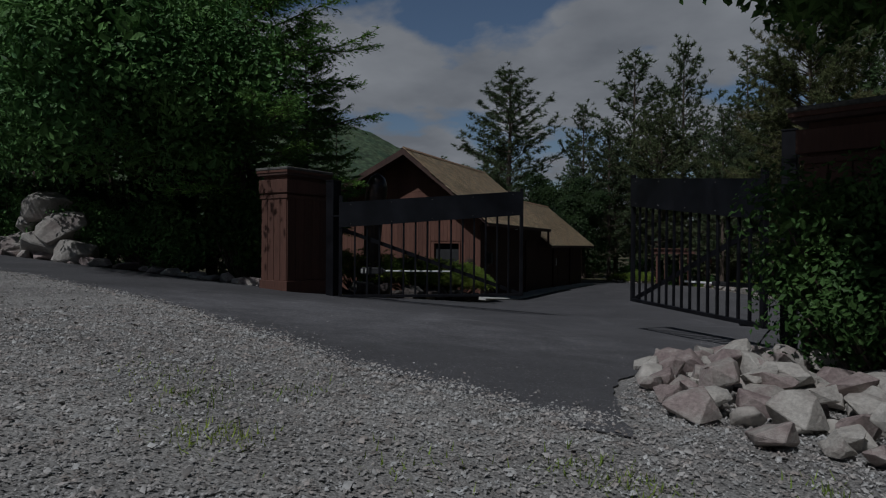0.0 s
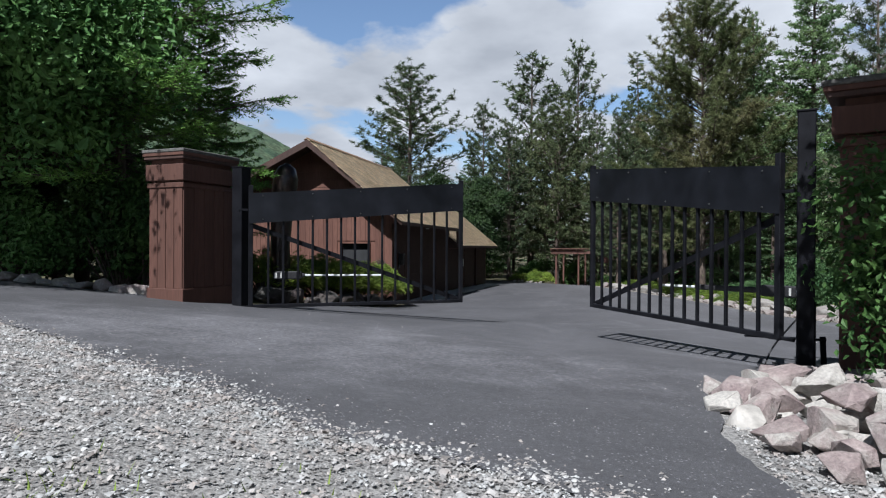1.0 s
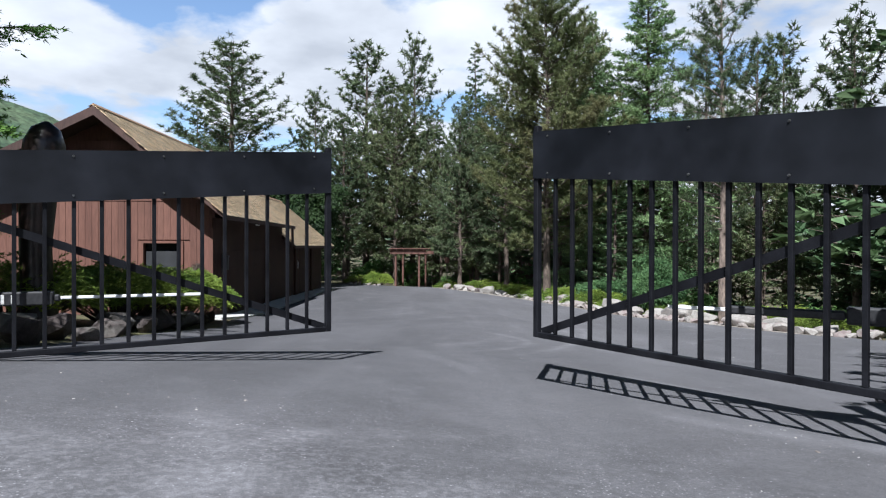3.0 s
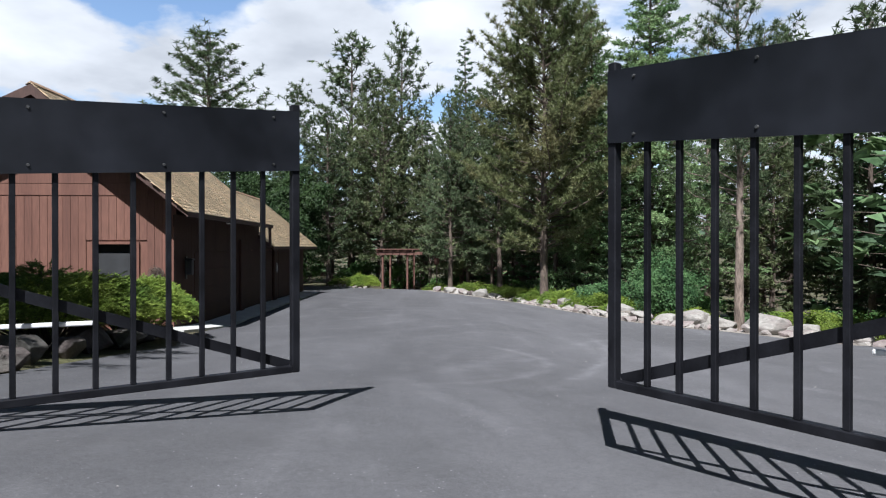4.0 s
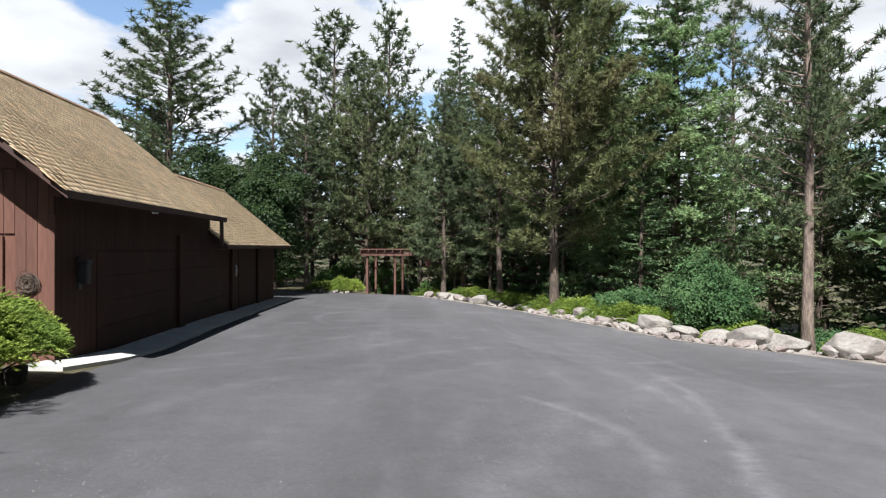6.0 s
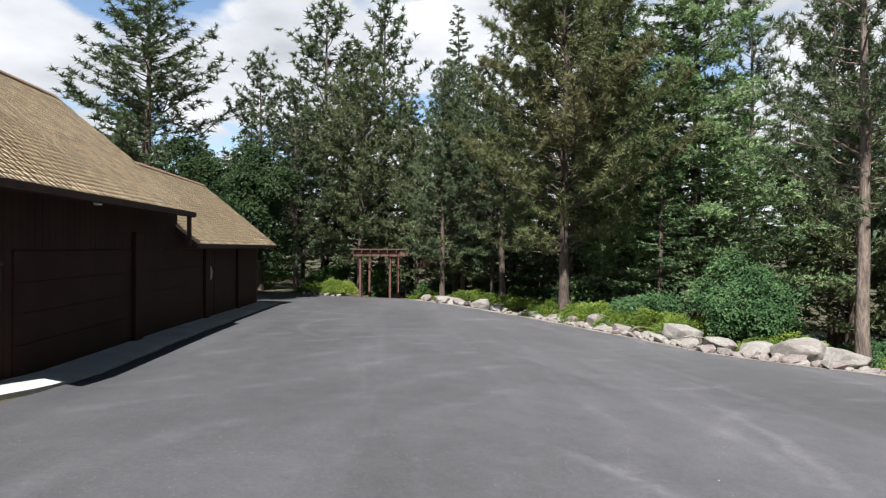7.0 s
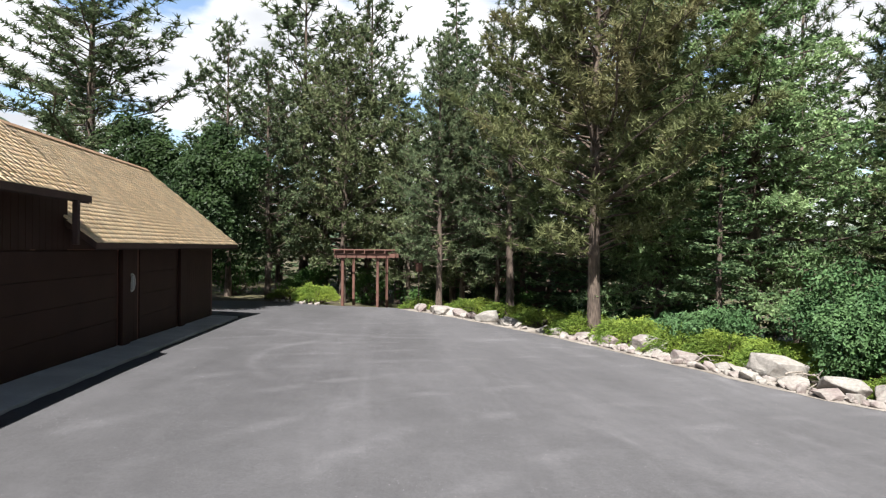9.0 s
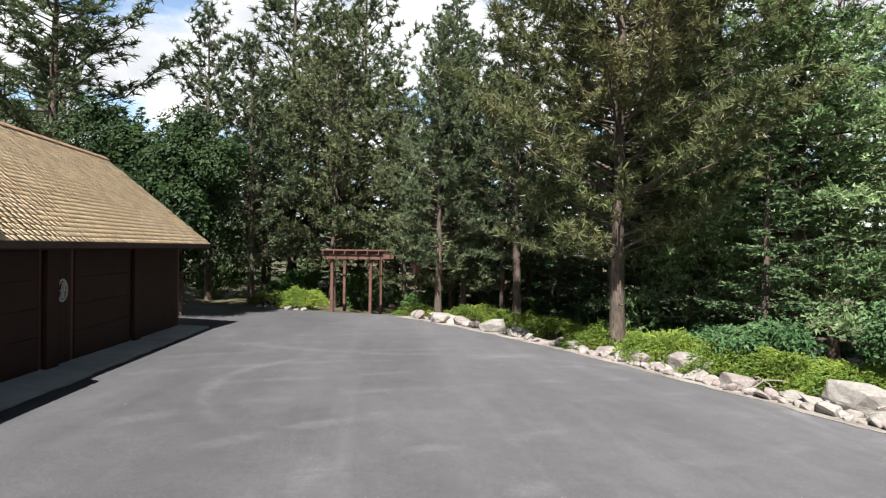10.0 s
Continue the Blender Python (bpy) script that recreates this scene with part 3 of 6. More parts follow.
    F = (F0[None] + 6 * np.arange(n)[:, None, None]).reshape(-1, 3)
    ob = mesh_object("gravel", set_mesh("gravel", V.reshape(-1, 3), F, M["gravel"]))
    return tagged(ob, "loose pale grey crushed stone chips", "gravel", kind="stuff")


gravel_stones()


def weeds():
    """Thin tufts of grass growing through the gravel."""
    rng = np.random.default_rng(17)
    P = []
    for x, y, n, r in ((-0.55, 3.35, 150, 0.14), (-0.05, 2.95, 170, 0.12), (1.28, 3.45, 110, 0.1), (1.5, 3.35, 110, 0.09), (-1.0, 3.6, 90, 0.16), (-0.3, 3.75, 70, 0.14), (2.15, 3.75, 60, 0.08), (0.75, 3.1, 60, 0.15)):
        P.append(np.column_stack([rng.normal(x, r, n), rng.normal(y, r, n)]))
    P = np.concatenate(P)
    B = np.column_stack([P, land(P[:, 0], P[:, 1]) + 0.005])
    D = rng.normal(0, 0.6, B.shape) + np.array([0, 0, 0.9]); D /= np.linalg.norm(D, axis=1)[:, None]
    side = np.cross(D, np.array([0, 0, 1.0])) + 1e-6; side /= np.linalg.norm(side, axis=1)[:, None]
    V = np.stack([B - side * 0.0035, B + side * 0.0035, B + D * rng.uniform(0.02, 0.06, (len(B), 1))], 1).reshape(-1, 3)
    ob = mesh_object("grass", set_mesh("grass", V, np.arange(len(V)).reshape(-1, 3), M["juniper"]))
    return tagged(ob, "thin yellow-green grass tufts in the gravel", "grass", kind="stuff")


weeds()


# ---- far hills ----
def hill(dist, turns, heights, seed, depth=300):
    """A ridge seen over a range of compass turns (degrees left of +y), with the rise of its top."""
    az = np.linspace(turns[0], turns[-1], 120); ts = np.linspace(0, 1, 10)
    top = np.interp(az, turns, heights)
    top = top * np.array([1 + 0.03 * noise.noise((a * 0.35, seed, 0)) + 0.012 * noise.noise((a * 2.5, seed, 3)) for a in az])
    V, nx = [], len(az)
    for t in ts:
        for a, h in zip(az, top):
            d = dist + depth * t
            V.append((-d * math.sin(radians(a)), d * math.cos(radians(a)), -16 + (h * (dist + depth) + 16) * t ** 0.9))
    i = np.arange(len(ts) - 1)[:, None] * nx + np.arange(nx - 1)[None]
    F = np.stack([i, i + 1, i + 1 + nx, i + nx], -1).reshape(-1, 4)
    return tagged(mesh_object("hill", set_mesh("hill", V, F, M["hill"], True)), "far wooded green hillside", "hill", kind="structure")


hill(700, [18, 23, 27, 30, 35, 42, 57, 82], [0.0, 0.06, 0.15, 0.178, 0.208, 0.24, 0.26, 0.2], 1.7)
hill(1500, [-70, -40, -10, 20], [0.03, 0.035, 0.03, 0.025], 5.1)


# ---- building: two gabled lengths under cedar shingles ----
WX, FY, BY = -6.25, 22.82, 41.0          # side wall, gable wall, far end wall
EAVE1, RIDGE1, ROOF1_Y = (-5.66, 3.32), (-8.97, 6.08), (22.02, 30.85)
EAVE2, RIDGE2, ROOF2_Y = (-5.72, 2.55), (-8.73, 5.05), (31.25, 42.33)
LEFT_X, LEFT_Z = -14.0, 3.64              # the long side of the roof behind the ridge


def empty(name, place=(0, 0, 0)):
    ob = new(name)
    ob.location = place
    return ob


def slab(bm, profile, y0, y1):
    """Extrude an x-z polygon along y."""
    a = [bm.verts.new((x, y0, z)) for x, z in profile]
    b = [bm.verts.new((x, y1, z)) for x, z in profile]
    bm.faces.new(a[::-1]); bm.faces.new(b)
    n = len(a)
    for i in range(n):
        bm.faces.new((a[i], a[(i + 1) % n], b[(i + 1) % n], b[i]))
    bmesh.ops.recalc_face_normals(bm, faces=bm.faces)
    return bm


house = tagged(empty("garage_building", (WX, FY, 0)), "reddish-brown board-sided garage with a cedar shingle roof", "building")
house_off = Matrix.Translation((-WX, -FY, 0))


def hpart(name, bm, material, parent=None, label=""):
    bm.transform(house_off)
    return part(name, bm, material, parent or house, label)


ZB = -0.4
# walls with thickness; the gable wall has a real window opening
WIN = (-8.07, -7.06, 1.30, 2.60)
g = bmesh.new()
rz = lambda x: RIDGE1[1] - 0.12 - (x - RIDGE1[0]) * (RIDGE1[1] - EAVE1[1]) / (EAVE1[0] - RIDGE1[0]) if x > RIDGE1[0] else RIDGE1[1] - 0.12 - (RIDGE1[0] - x) * (RIDGE1[1] - LEFT_Z) / (RIDGE1[0] - LEFT_X)
for x0, x1, z0, z1 in ((-13.6, WIN[0], ZB, None), (WIN[1], WX, ZB, None), (WIN[0], WIN[1], ZB, WIN[2]), (WIN[0], WIN[1], WIN[3], None)):
    cuts = [x0] + ([RIDGE1[0]] if x0 < RIDGE1[0] < x1 else []) + [x1]
    for a, b in zip(cuts, cuts[1:]):
        slab(g, [(a, z0), (b, z0), (b, z1 or rz(b)), (a, z1 or rz(a))], FY + 0.02, FY + 0.2)
hpart("gable_wall", g, M["siding"])
# near side wall: same stain as the gable, its shade put into the colour
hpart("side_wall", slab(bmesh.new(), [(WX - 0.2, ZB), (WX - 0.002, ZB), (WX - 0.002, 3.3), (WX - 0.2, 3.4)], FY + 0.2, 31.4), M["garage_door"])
hpart("side_wall", slab(bmesh.new(), [(WX - 0.2, ZB), (WX - 0.002, ZB), (WX - 0.002, 2.85), (WX - 0.2, 2.95)], 31.4, BY), M["siding"])
hpart("end_wall", slab(bmesh.new(), [(-11, ZB), (WX, ZB), (WX, 2.8), (RIDGE2[0], 4.85), (-11, 2.6)], BY, BY + 0.2), M["siding"])
hpart("back_wall", slab(bmesh.new(), [(-13.6, ZB), (-13.4, ZB), (-13.4, 3.6), (-13.6, 3.5)], FY + 0.2, BY), M["siding"])


# roof decks
def roof_deck(ridge, eave, ys, lx, lz, t=0.14):
    bm = bmesh.new()
    slab(bm, [(lx, lz), (ridge[0], ridge[1]), (eave[0], eave[1]), (eave[0], eave[1] - t), (ridge[0], ridge[1] - t - 0.02), (lx, lz - t)], *ys)
    return bm


roof1 = hpart("roof", roof_deck(RIDGE1, EAVE1, ROOF1_Y, LEFT_X, LEFT_Z), M["shaded_soffit"])
roof2 = hpart("roof", roof_deck(RIDGE2, EAVE2, ROOF2_Y, -11.6, 2.3), M["shaded_soffit"])
# fascia and barge boards
for (ridge, eave, ys, lx, lz) in ((RIDGE1, EAVE1, ROOF1_Y, LEFT_X, LEFT_Z), (RIDGE2, EAVE2, ROOF2_Y, -11.6, 2.3)):
    hpart("fascia", box(bmesh.new(), eave[0], eave[0] + 0.035, ys[0], ys[1], eave[1] - 0.115, eave[1] - 0.01, 0.004), M["trim"])
    for y in (ys[0] - 0.035, ys[1]):
        bm = bmesh.new()
        slab(bm, [(ridge[0], ridge[1] - 0.24), (ridge[0], ridge[1] - 0.005), (eave[0] + 0.03, eave[1] - 0.01), (eave[0] + 0.03, eave[1] - 0.13)], y, y + 0.035)
        hpart("barge_board", bm, M["trim"])
        bm = bmesh.new()
        slab(bm, [(lx, lz - 0.22), (lx, lz - 0.005), (ridge[0], ridge[1] - 0.005), (ridge[0], ridge[1] - 0.24)], y, y + 0.035)
        hpart("barge_board", bm, M["trim"])
    bm = bmesh.new()
    slab(bm, [(ridge[0] - 0.13, ridge[1] - 0.02), (ridge[0], ridge[1] + 0.06), (ridge[0] + 0.13, ridge[1] - 0.04), (ridge[0], ridge[1] + 0.02)], ys[0] - 0.03, ys[1] + 0.03)
    hpart("ridge_cap", bm, M["ridge"])

# the post that drops from the first eave to the lower roof
hpart("downspout", beam(bmesh.new(), (-5.62, 30.3, 2.5), (-5.64, 30.35, 3.2), 0.09, 0.09, (1, 0, 0), 0.01), M["trim"])
# end wall of the taller roof above the lower one
hpart("gable_wall", slab(bmesh.new(), [(-11.5, 2.4), (WX, 2.4), (WX, 3.4), (RIDGE1[0], RIDGE1[1] - 0.2), (-11.5, 4.5)], 30.2, 30.35), M["siding"])

# boards on the gable, each proud of the wall with open joints
rng = random.Random(5)
x = -13.55
while x < WX - 0.02:
    w = 0.172
    x1 = min(x + w, WX)
    spans = [(ZB, None)]
    if x1 > WIN[0] - 0.09 and x < WIN[1] + 0.09:
        spans = [(ZB, WIN[2] - 0.09), (WIN[3] + 0.09, None)]
    for z0, z1 in spans:
        bm = bmesh.new()
        lo = z0
        top = 3.70 if z1 is None else z1
        ta, tb = (min(top, rz(x) - 0.16), min(top, rz(x1) - 0.16)) if z1 is None else (z1, z1)
        slab(bm, [(x + 0.004, lo), (x1 - 0.004, lo), (x1 - 0.004, tb), (x + 0.004, ta)], FY - 0.005, FY + 0.019)
        hpart("board", bm, M["siding"])
    x = x1
for z0, z1 in ((3.72, 3.98), (3.99, 4.25), (4.26, 4.52), (4.53, 4.79), (4.80, 5.06), (5.07, 5.33)):
    xa = RIDGE1[0] - (RIDGE1[1] - 0.3 - z1) / ((RIDGE1[1] - LEFT_Z) / (RIDGE1[0] - LEFT_X))
    xb = RIDGE1[0] + (RIDGE1[1] - 0.3 - z1) / ((RIDGE1[1] - EAVE1[1]) / (EAVE1[0] - RIDGE1[0]))
    hpart("board", box(bmesh.new(), max(xa, -13.5), xb, FY - 0.012, FY + 0.019, z0, z1, 0.003), M["siding"])
hpart("corner_board", box(bmesh.new(), WX - 0.10, WX + 0.025, FY - 0.03, FY - 0.006, ZB, 3.0, 0.004), M["siding"])
# window
win = hpart("window", box(bmesh.new(), WIN[0] + 0.05, WIN[1] - 0.05, FY + 0.06, FY + 0.075, WIN[2] + 0.05, WIN[3] - 0.22), M["blind"])
for b in ((WIN[0] - 0.05, WIN[0] + 0.01, WIN[2] - 0.05, WIN[3] + 0.05), (WIN[1] - 0.01, WIN[1] + 0.05, WIN[2] - 0.05, WIN[3] + 0.05),
          (WIN[0] + 0.01, WIN[1] - 0.01, WIN[3] - 0.01, WIN[3] + 0.05), (WIN[0] + 0.01, WIN[1] - 0.01, WIN[2] - 0.05, WIN[2] + 0.01)):
    hpart("window_frame", box(bmesh.new(), b[0], b[1], FY - 0.035, FY + 0.1, b[2], b[3], 0.004), M["siding"])
hpart("pane", box(bmesh.new(), WIN[0] + 0.02, WIN[1] - 0.02, FY + 0.12, FY + 0.13, WIN[2], WIN[3]), M["glass"])

# side wall: boards near the corner and between the doors, posts, and three wide plain garage doors
# boards, pilasters and doors all take the brown with shade in it
DOORS = ((24.25, 28.45), (29.0, 33.5), (34.75, 37.5))
y = FY
while y < BY - 0.05:
    y1 = min(y + 0.2, BY)
    gap = [d for d in DOORS if d[0] - 0.05 < (y + y1) / 2 < d[1] + 0.05]
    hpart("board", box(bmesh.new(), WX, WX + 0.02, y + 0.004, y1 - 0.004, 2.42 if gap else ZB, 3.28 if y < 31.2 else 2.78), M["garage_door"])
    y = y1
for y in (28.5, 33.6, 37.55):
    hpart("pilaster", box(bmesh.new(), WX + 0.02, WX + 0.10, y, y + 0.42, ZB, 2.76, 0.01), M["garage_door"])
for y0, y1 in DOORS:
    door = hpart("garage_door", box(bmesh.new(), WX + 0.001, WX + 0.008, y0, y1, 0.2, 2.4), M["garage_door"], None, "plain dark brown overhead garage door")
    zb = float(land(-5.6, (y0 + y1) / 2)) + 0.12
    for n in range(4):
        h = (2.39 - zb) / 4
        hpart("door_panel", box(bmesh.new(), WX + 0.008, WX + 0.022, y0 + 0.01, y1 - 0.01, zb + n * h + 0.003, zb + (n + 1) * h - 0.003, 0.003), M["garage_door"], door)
lamp = part("wall_lamp", box(bmesh.new(), WX + 0.05, WX + 0.2, 23.5, 23.66, 1.85, 2.2, 0.02), M["box"], None, "dark lantern on the garage side wall")
tagged(lamp, category="lamp")
part("back_plate", box(bmesh.new(), WX + 0.02, WX + 0.05, 23.52, 23.64, 1.75, 2.3, 0.006), M["box"], lamp)
part("lamp_cap", box(bmesh.new(), WX + 0.03, WX + 0.22, 23.48, 23.68, 2.2, 2.25, 0.015), M["box"], lamp)

# wreath of bare twigs, oval plaque, floodlight
wr = random.Random(8)
pieces = []
for n in range(26):
    r0, ph, tl = 0.04 + 0.15 * wr.random() ** 0.7, wr.uniform(0, 6.28), wr.uniform(-0.25, 0.25)
    a = np.linspace(0, wr.uniform(3.5, 6.6), 22) + ph
    rad = r0 + 0.02 * np.sin(a * 3 + n)
    pieces.append(tube(np.column_stack([-6.64 + rad * np.cos(a), FY - 0.04 + tl * 0.1 * np.sin(a), 1.90 + rad * np.sin(a)]), np.full(22, 0.005), 5))
wv, wf = join(pieces)
tagged(mesh_object("wreath", set_mesh("wreath", wv, wf, M["bark"], True)), "dark bare-twig wreath hung on the gable wall", "wreath")
a = np.linspace(0, 2 * np.pi, 25)
plq = mesh_object("plaque", set_mesh("plaque", *tube(np.column_stack([np.full(25, WX + 0.04), 34.25 + 0.17 * np.cos(a), 1.68 + 0.19 * np.sin(a)]), np.full(25, 0.018), 6), M["concrete"], True))
tagged(plq, "pale oval ring plaque on the garage wall", "plaque")
part("inset", beam(bmesh.new(), (WX + 0.035, 34.22, 1.53), (WX + 0.035, 34.28, 1.83), 0.03, 0.09, (1, 0, 0), 0.01), M["concrete"], plq)
part("bracket", box(bmesh.new(), WX + 0.01, WX + 0.045, 34.09, 34.41, 1.67, 1.69), M["concrete"], plq)
fl = part("floodlight", box(bmesh.new(), -5.96, -5.84, 26.1, 26.22, 3.18, 3.26, 0.02), M["white"], None, "small pale floodlight under the garage eave")
tagged(fl, category="lamp")
part("stem", box(bmesh.new(), -5.92, -5.88, 26.14, 26.18, 3.25, 3.42), M["trim"], fl)

# concrete apron, stepped with the slope
bm = bmesh.new()
prev = None
for y in np.arange(22.2, 41.6, 0.4):
    edge = -5.45 - 0.35 * max(0.0, 1 - (y - 22.2) / 1.4)
    zt = float(land(-5.45, y)) + 0.045
    ring = [bm.verts.new(c) for c in ((WX - 0.1, y, zt - 0.5), (edge, y, zt - 0.5), (edge, y, zt), (WX - 0.1, y, zt + 0.05))]
    if prev:
        for i in range(4):
            bm.faces.new((prev[i], prev[(i + 1) % 4], ring[(i + 1) % 4], ring[i]))
    else:
        bm.faces.new(ring)
    prev = ring
bm.faces.new(prev[::-1])
bmesh.ops.recalc_face_normals(bm, faces=bm.faces)
tagged(part("concrete_apron", bm, M["concrete"]), "pale concrete strip along the garage wall", "pavement", kind="structure")


# ---- gate ----
def pillar(place, turn, label, w=0.62, d=1.0, h=2.0, over=0.08):
    """Boarded pillar: origin at its inner front corner, the front running towards -x, the side towards +y. over is the cap's overhang."""
    top = empty("gate_pillar", place)
    top.rotation_euler = (0, 0, radians(turn))
    tagged(top, label, "gate pillar", "gate pillars")
    part("core", box(bmesh.new(), -w + 0.02, -0.02, 0.02, d - 0.02, -0.8, h), M["pillar_boards"], top)
    for n in range(4):
        x0 = -w + n * w / 4
        part("board", box(bmesh.new(), x0 + 0.004, x0 + w / 4 - 0.004, -0.012, 0.02, 0.14, h - 0.5, 0.004), M["pillar_boards"], top)
    for n in range(5):
        y0 = n * d / 5
        part("board", box(bmesh.new(), -0.02, 0.012, y0 + 0.004, y0 + d / 5 - 0.004, 0.14, h - 0.5, 0.004), M["pillar_boards"], top)
        part("board", box(bmesh.new(), -w - 0.012, -w + 0.02, y0 + 0.004, y0 + d / 5 - 0.004, 0.14, h - 0.5, 0.004), M["pillar_boards"], top)

    def ring(name, o, z0, z1, material, bev=0.006, note=""):
        return part(name, box(bmesh.new(), -w - o, o, -o, d + o, z0, z1, bev), M[material], top, note)
    ring("base_board", 0.03, -0.8, 0.14, "pillar_boards")
    ring("ledge", over * 0.35, h - 0.5, h - 0.43, "pillar_boards")
    ring("frieze", over * 0.5, h - 0.40, h - 0.17, "pillar_boards")
    ring("cornice", over * 0.72, h - 0.10, h - 0.055, "trim")
    ring("cornice", over * 0.9, h - 0.055, h - 0.008, "pillar_boards")
    ring("cap", over, h - 0.008, h + 0.04, "weathered_cap", 0.01, "dark weathered wooden cap")
    return top


pillar((-5.08, 10.03, 1.76), -9.0, "brown board-clad gate pillar with a dark cap", h=2.06)
pillar((3.23, 7.78, 1.40), -22, "shaded brown gate pillar half behind leaves", 0.8, 0.85, 2.44, 0.14)
HINGE_L, HINGE_R = (-4.40, 10.60), (2.19, 8.64)


def gate_post(x, y, z0, z1, w, label):
    ob = part("gate_post", box(bmesh.new(), -w / 2, w / 2, -w / 2, w / 2, z0 - 0.4, z1, 0.008), M["steel"], None, label, Matrix.Translation((x, y, 0)) @ Matrix.Rotation(radians(-14.8), 4, "Z"))
    tagged(ob, category="gate post", group="gate posts")
    part("post_cap", box(bmesh.new(), -w / 2 - 0.008, w / 2 + 0.008, -w / 2 - 0.008, w / 2 + 0.008, z1, z1 + 0.02, 0.005), M["steel"], ob)
    return ob


gate_post(-4.54, 10.64, 1.6, 3.64, 0.19, "dark steel hinge post beside the boarded pillar")
gate_post(2.42, 8.76, 1.2, 3.77, 0.15, "dark steel hinge post rising from piled stones")


def gate_leaf(hinge, angle, flip, zb, rise, label):
    """One leaf along +x from its hinge. flip turns the sheet to the road side."""
    top = empty("gate_leaf", (hinge[0], hinge[1], 0))
    top.rotation_euler = (0, 0, radians(angle))
    tagged(top, label, "gate", "gate leaves")
    Lf, s = 3.36, flip
    p0, p1 = 2.83, 3.12 + rise
    h = 0.44
    part("hinge_stile", box(bmesh.new(), 0, 0.065, -0.032, 0.032, zb, p0 + h + 0.12, 0.006), M["steel"], top)
    part("lock_stile", box(bmesh.new(), Lf - 0.06, Lf, -0.03, 0.03, zb, p1 + h + 0.05, 0.006), M["steel"], top)
    part("bottom_rail", box(bmesh.new(), 0.065, Lf - 0.06, -0.03, 0.03, zb, zb + 0.05, 0.005), M["steel"], top)
    part("mid_rail", beam(bmesh.new(), (0.065, 0, p0 + 0.05), (Lf - 0.06, 0, p1 + 0.05), 0.05, 0.04, (0, 1, 0), 0.004), M["steel"], top)
    part("top_rail", beam(bmesh.new(), (0.065, 0, p0 + h - 0.05), (Lf - 0.06, 0, p1 + h - 0.05), 0.05, 0.04, (0, 1, 0), 0.004), M["steel"], top)
    bm = bmesh.new()
    y0 = s * 0.034
    pts = [(0.0, p0), (Lf - 0.01, p1), (Lf - 0.01, p1 + h), (0.0, p0 + h)]
    a = [bm.verts.new((x, y0, z)) for x, z in pts]; b = [bm.verts.new((x, y0 + s * 0.008, z)) for x, z in pts]
    bm.faces.new(a); bm.faces.new(b[::-1])
    for i in range(4):
        bm.faces.new((a[i], b[i], b[(i + 1) % 4], a[(i + 1) % 4]))
    bmesh.ops.recalc_face_normals(bm, faces=bm.faces)
    sheet_ob = part("sign_sheet", bm, M["panel"], top, "blank black sheet-metal sign board with bolts")
    for u in (0.2, 0.92, 1.65, 2.4, 3.15):
        for v in (0.05, h - 0.05):
            bm = bmesh.new()
            bmesh.ops.create_cone(bm, cap_ends=True, segments=8, radius1=0.011, radius2=0.008, depth=0.012,
                                  matrix=Matrix.Translation((u, y0 + s * 0.012, p0 + (p1 - p0) * u / Lf + v)) @ Matrix.Rotation(radians(-90 * s), 4, "X"))
            part("bolt", bm, M["bolt"], sheet_ob)
    for n in range(14):
        xx = 0.065 + (Lf - 0.125) * (n + 1) / 15
        zt = p0 + (p1 - p0) * xx / Lf + 0.05
        part("picket", box(bmesh.new(), xx - 0.016, xx + 0.016, -0.016, 0.016, zb + 0.05, zt, 0.003), M["steel"], top)
    part("brace", beam(bmesh.new(), (Lf - 0.06, -s * 0.035, zb + 0.05), (0.06, -s * 0.035, p0 - 0.03), 0.07, 0.012, (0, 1, 0)), M["steel"], top)
    for z in (zb + 0.02, p0 + 0.2):
        part("hinge", beam(bmesh.new(), (-0.14, 0, z), (0.02, 0, z), 0.03, 0.03, (0, 0, 1), 0.004), M["steel"], top)
    return top


gate_leaf(HINGE_L, 34.0, -1, 1.60, -0.02, "black steel gate leaf with pickets, standing open")
gate_leaf(HINGE_R, 121.0, 1, 1.67, 0.05, "black steel gate leaf with pickets, standing half open")


def gate_opener(a, b, label, ram):
    """Opener arm from its box at a to the bracket on the leaf at b."""
    a, b = Vector(a), Vector(b)
    d = (b - a).normalized()
    ob = part("gate_opener", beam(bmesh.new(), a, a + d * 0.42, 0.10, 0.12, (0, 0, 1), 0.012), M["box"], None, label)
    tagged(ob, category="gate opener", group="gate openers")
    part("housing", beam(bmesh.new(), a + d * 0.42, a + d * (0.42 + ram), 0.06, 0.06, (0, 0, 1), 0.012), M["box"], ob)
    part("ram", beam(bmesh.new(), a + d * (0.42 + ram), b, 0.028, 0.028, (0, 0, 1), 0.006), M["white"], ob, "white steel push rod")
    side = Vector((d.y, -d.x, 0)) if d.x > 0 else Vector((-d.y, d.x, 0))
    for u0, u1 in ((0.02, 0.06), (0.11, 0.13)):
        part("label_plate", beam(bmesh.new(), a + d * u0 + side * 0.054, a + d * u1 + side * 0.054, 0.012, 0.08), M["concrete"], ob, "pale label plate")
    return ob


gate_opener((-4.27, 11.1, 2.06), (-2.75, 11.72, 2.06), "black gate opener with white push rod", 0.05)
gate_opener((2.62, 9.5, 2.06), (1.3, 10.4, 2.06), "black gate opener arm with white tip", 0.75)
ob = part("opener_post", box(bmesh.new(), 2.64, 2.72, 9.46, 9.54, 1.0, 2.0, 0.008), M["box"], None, "short dark post carrying the gate opener")
tagged(ob, category="post")
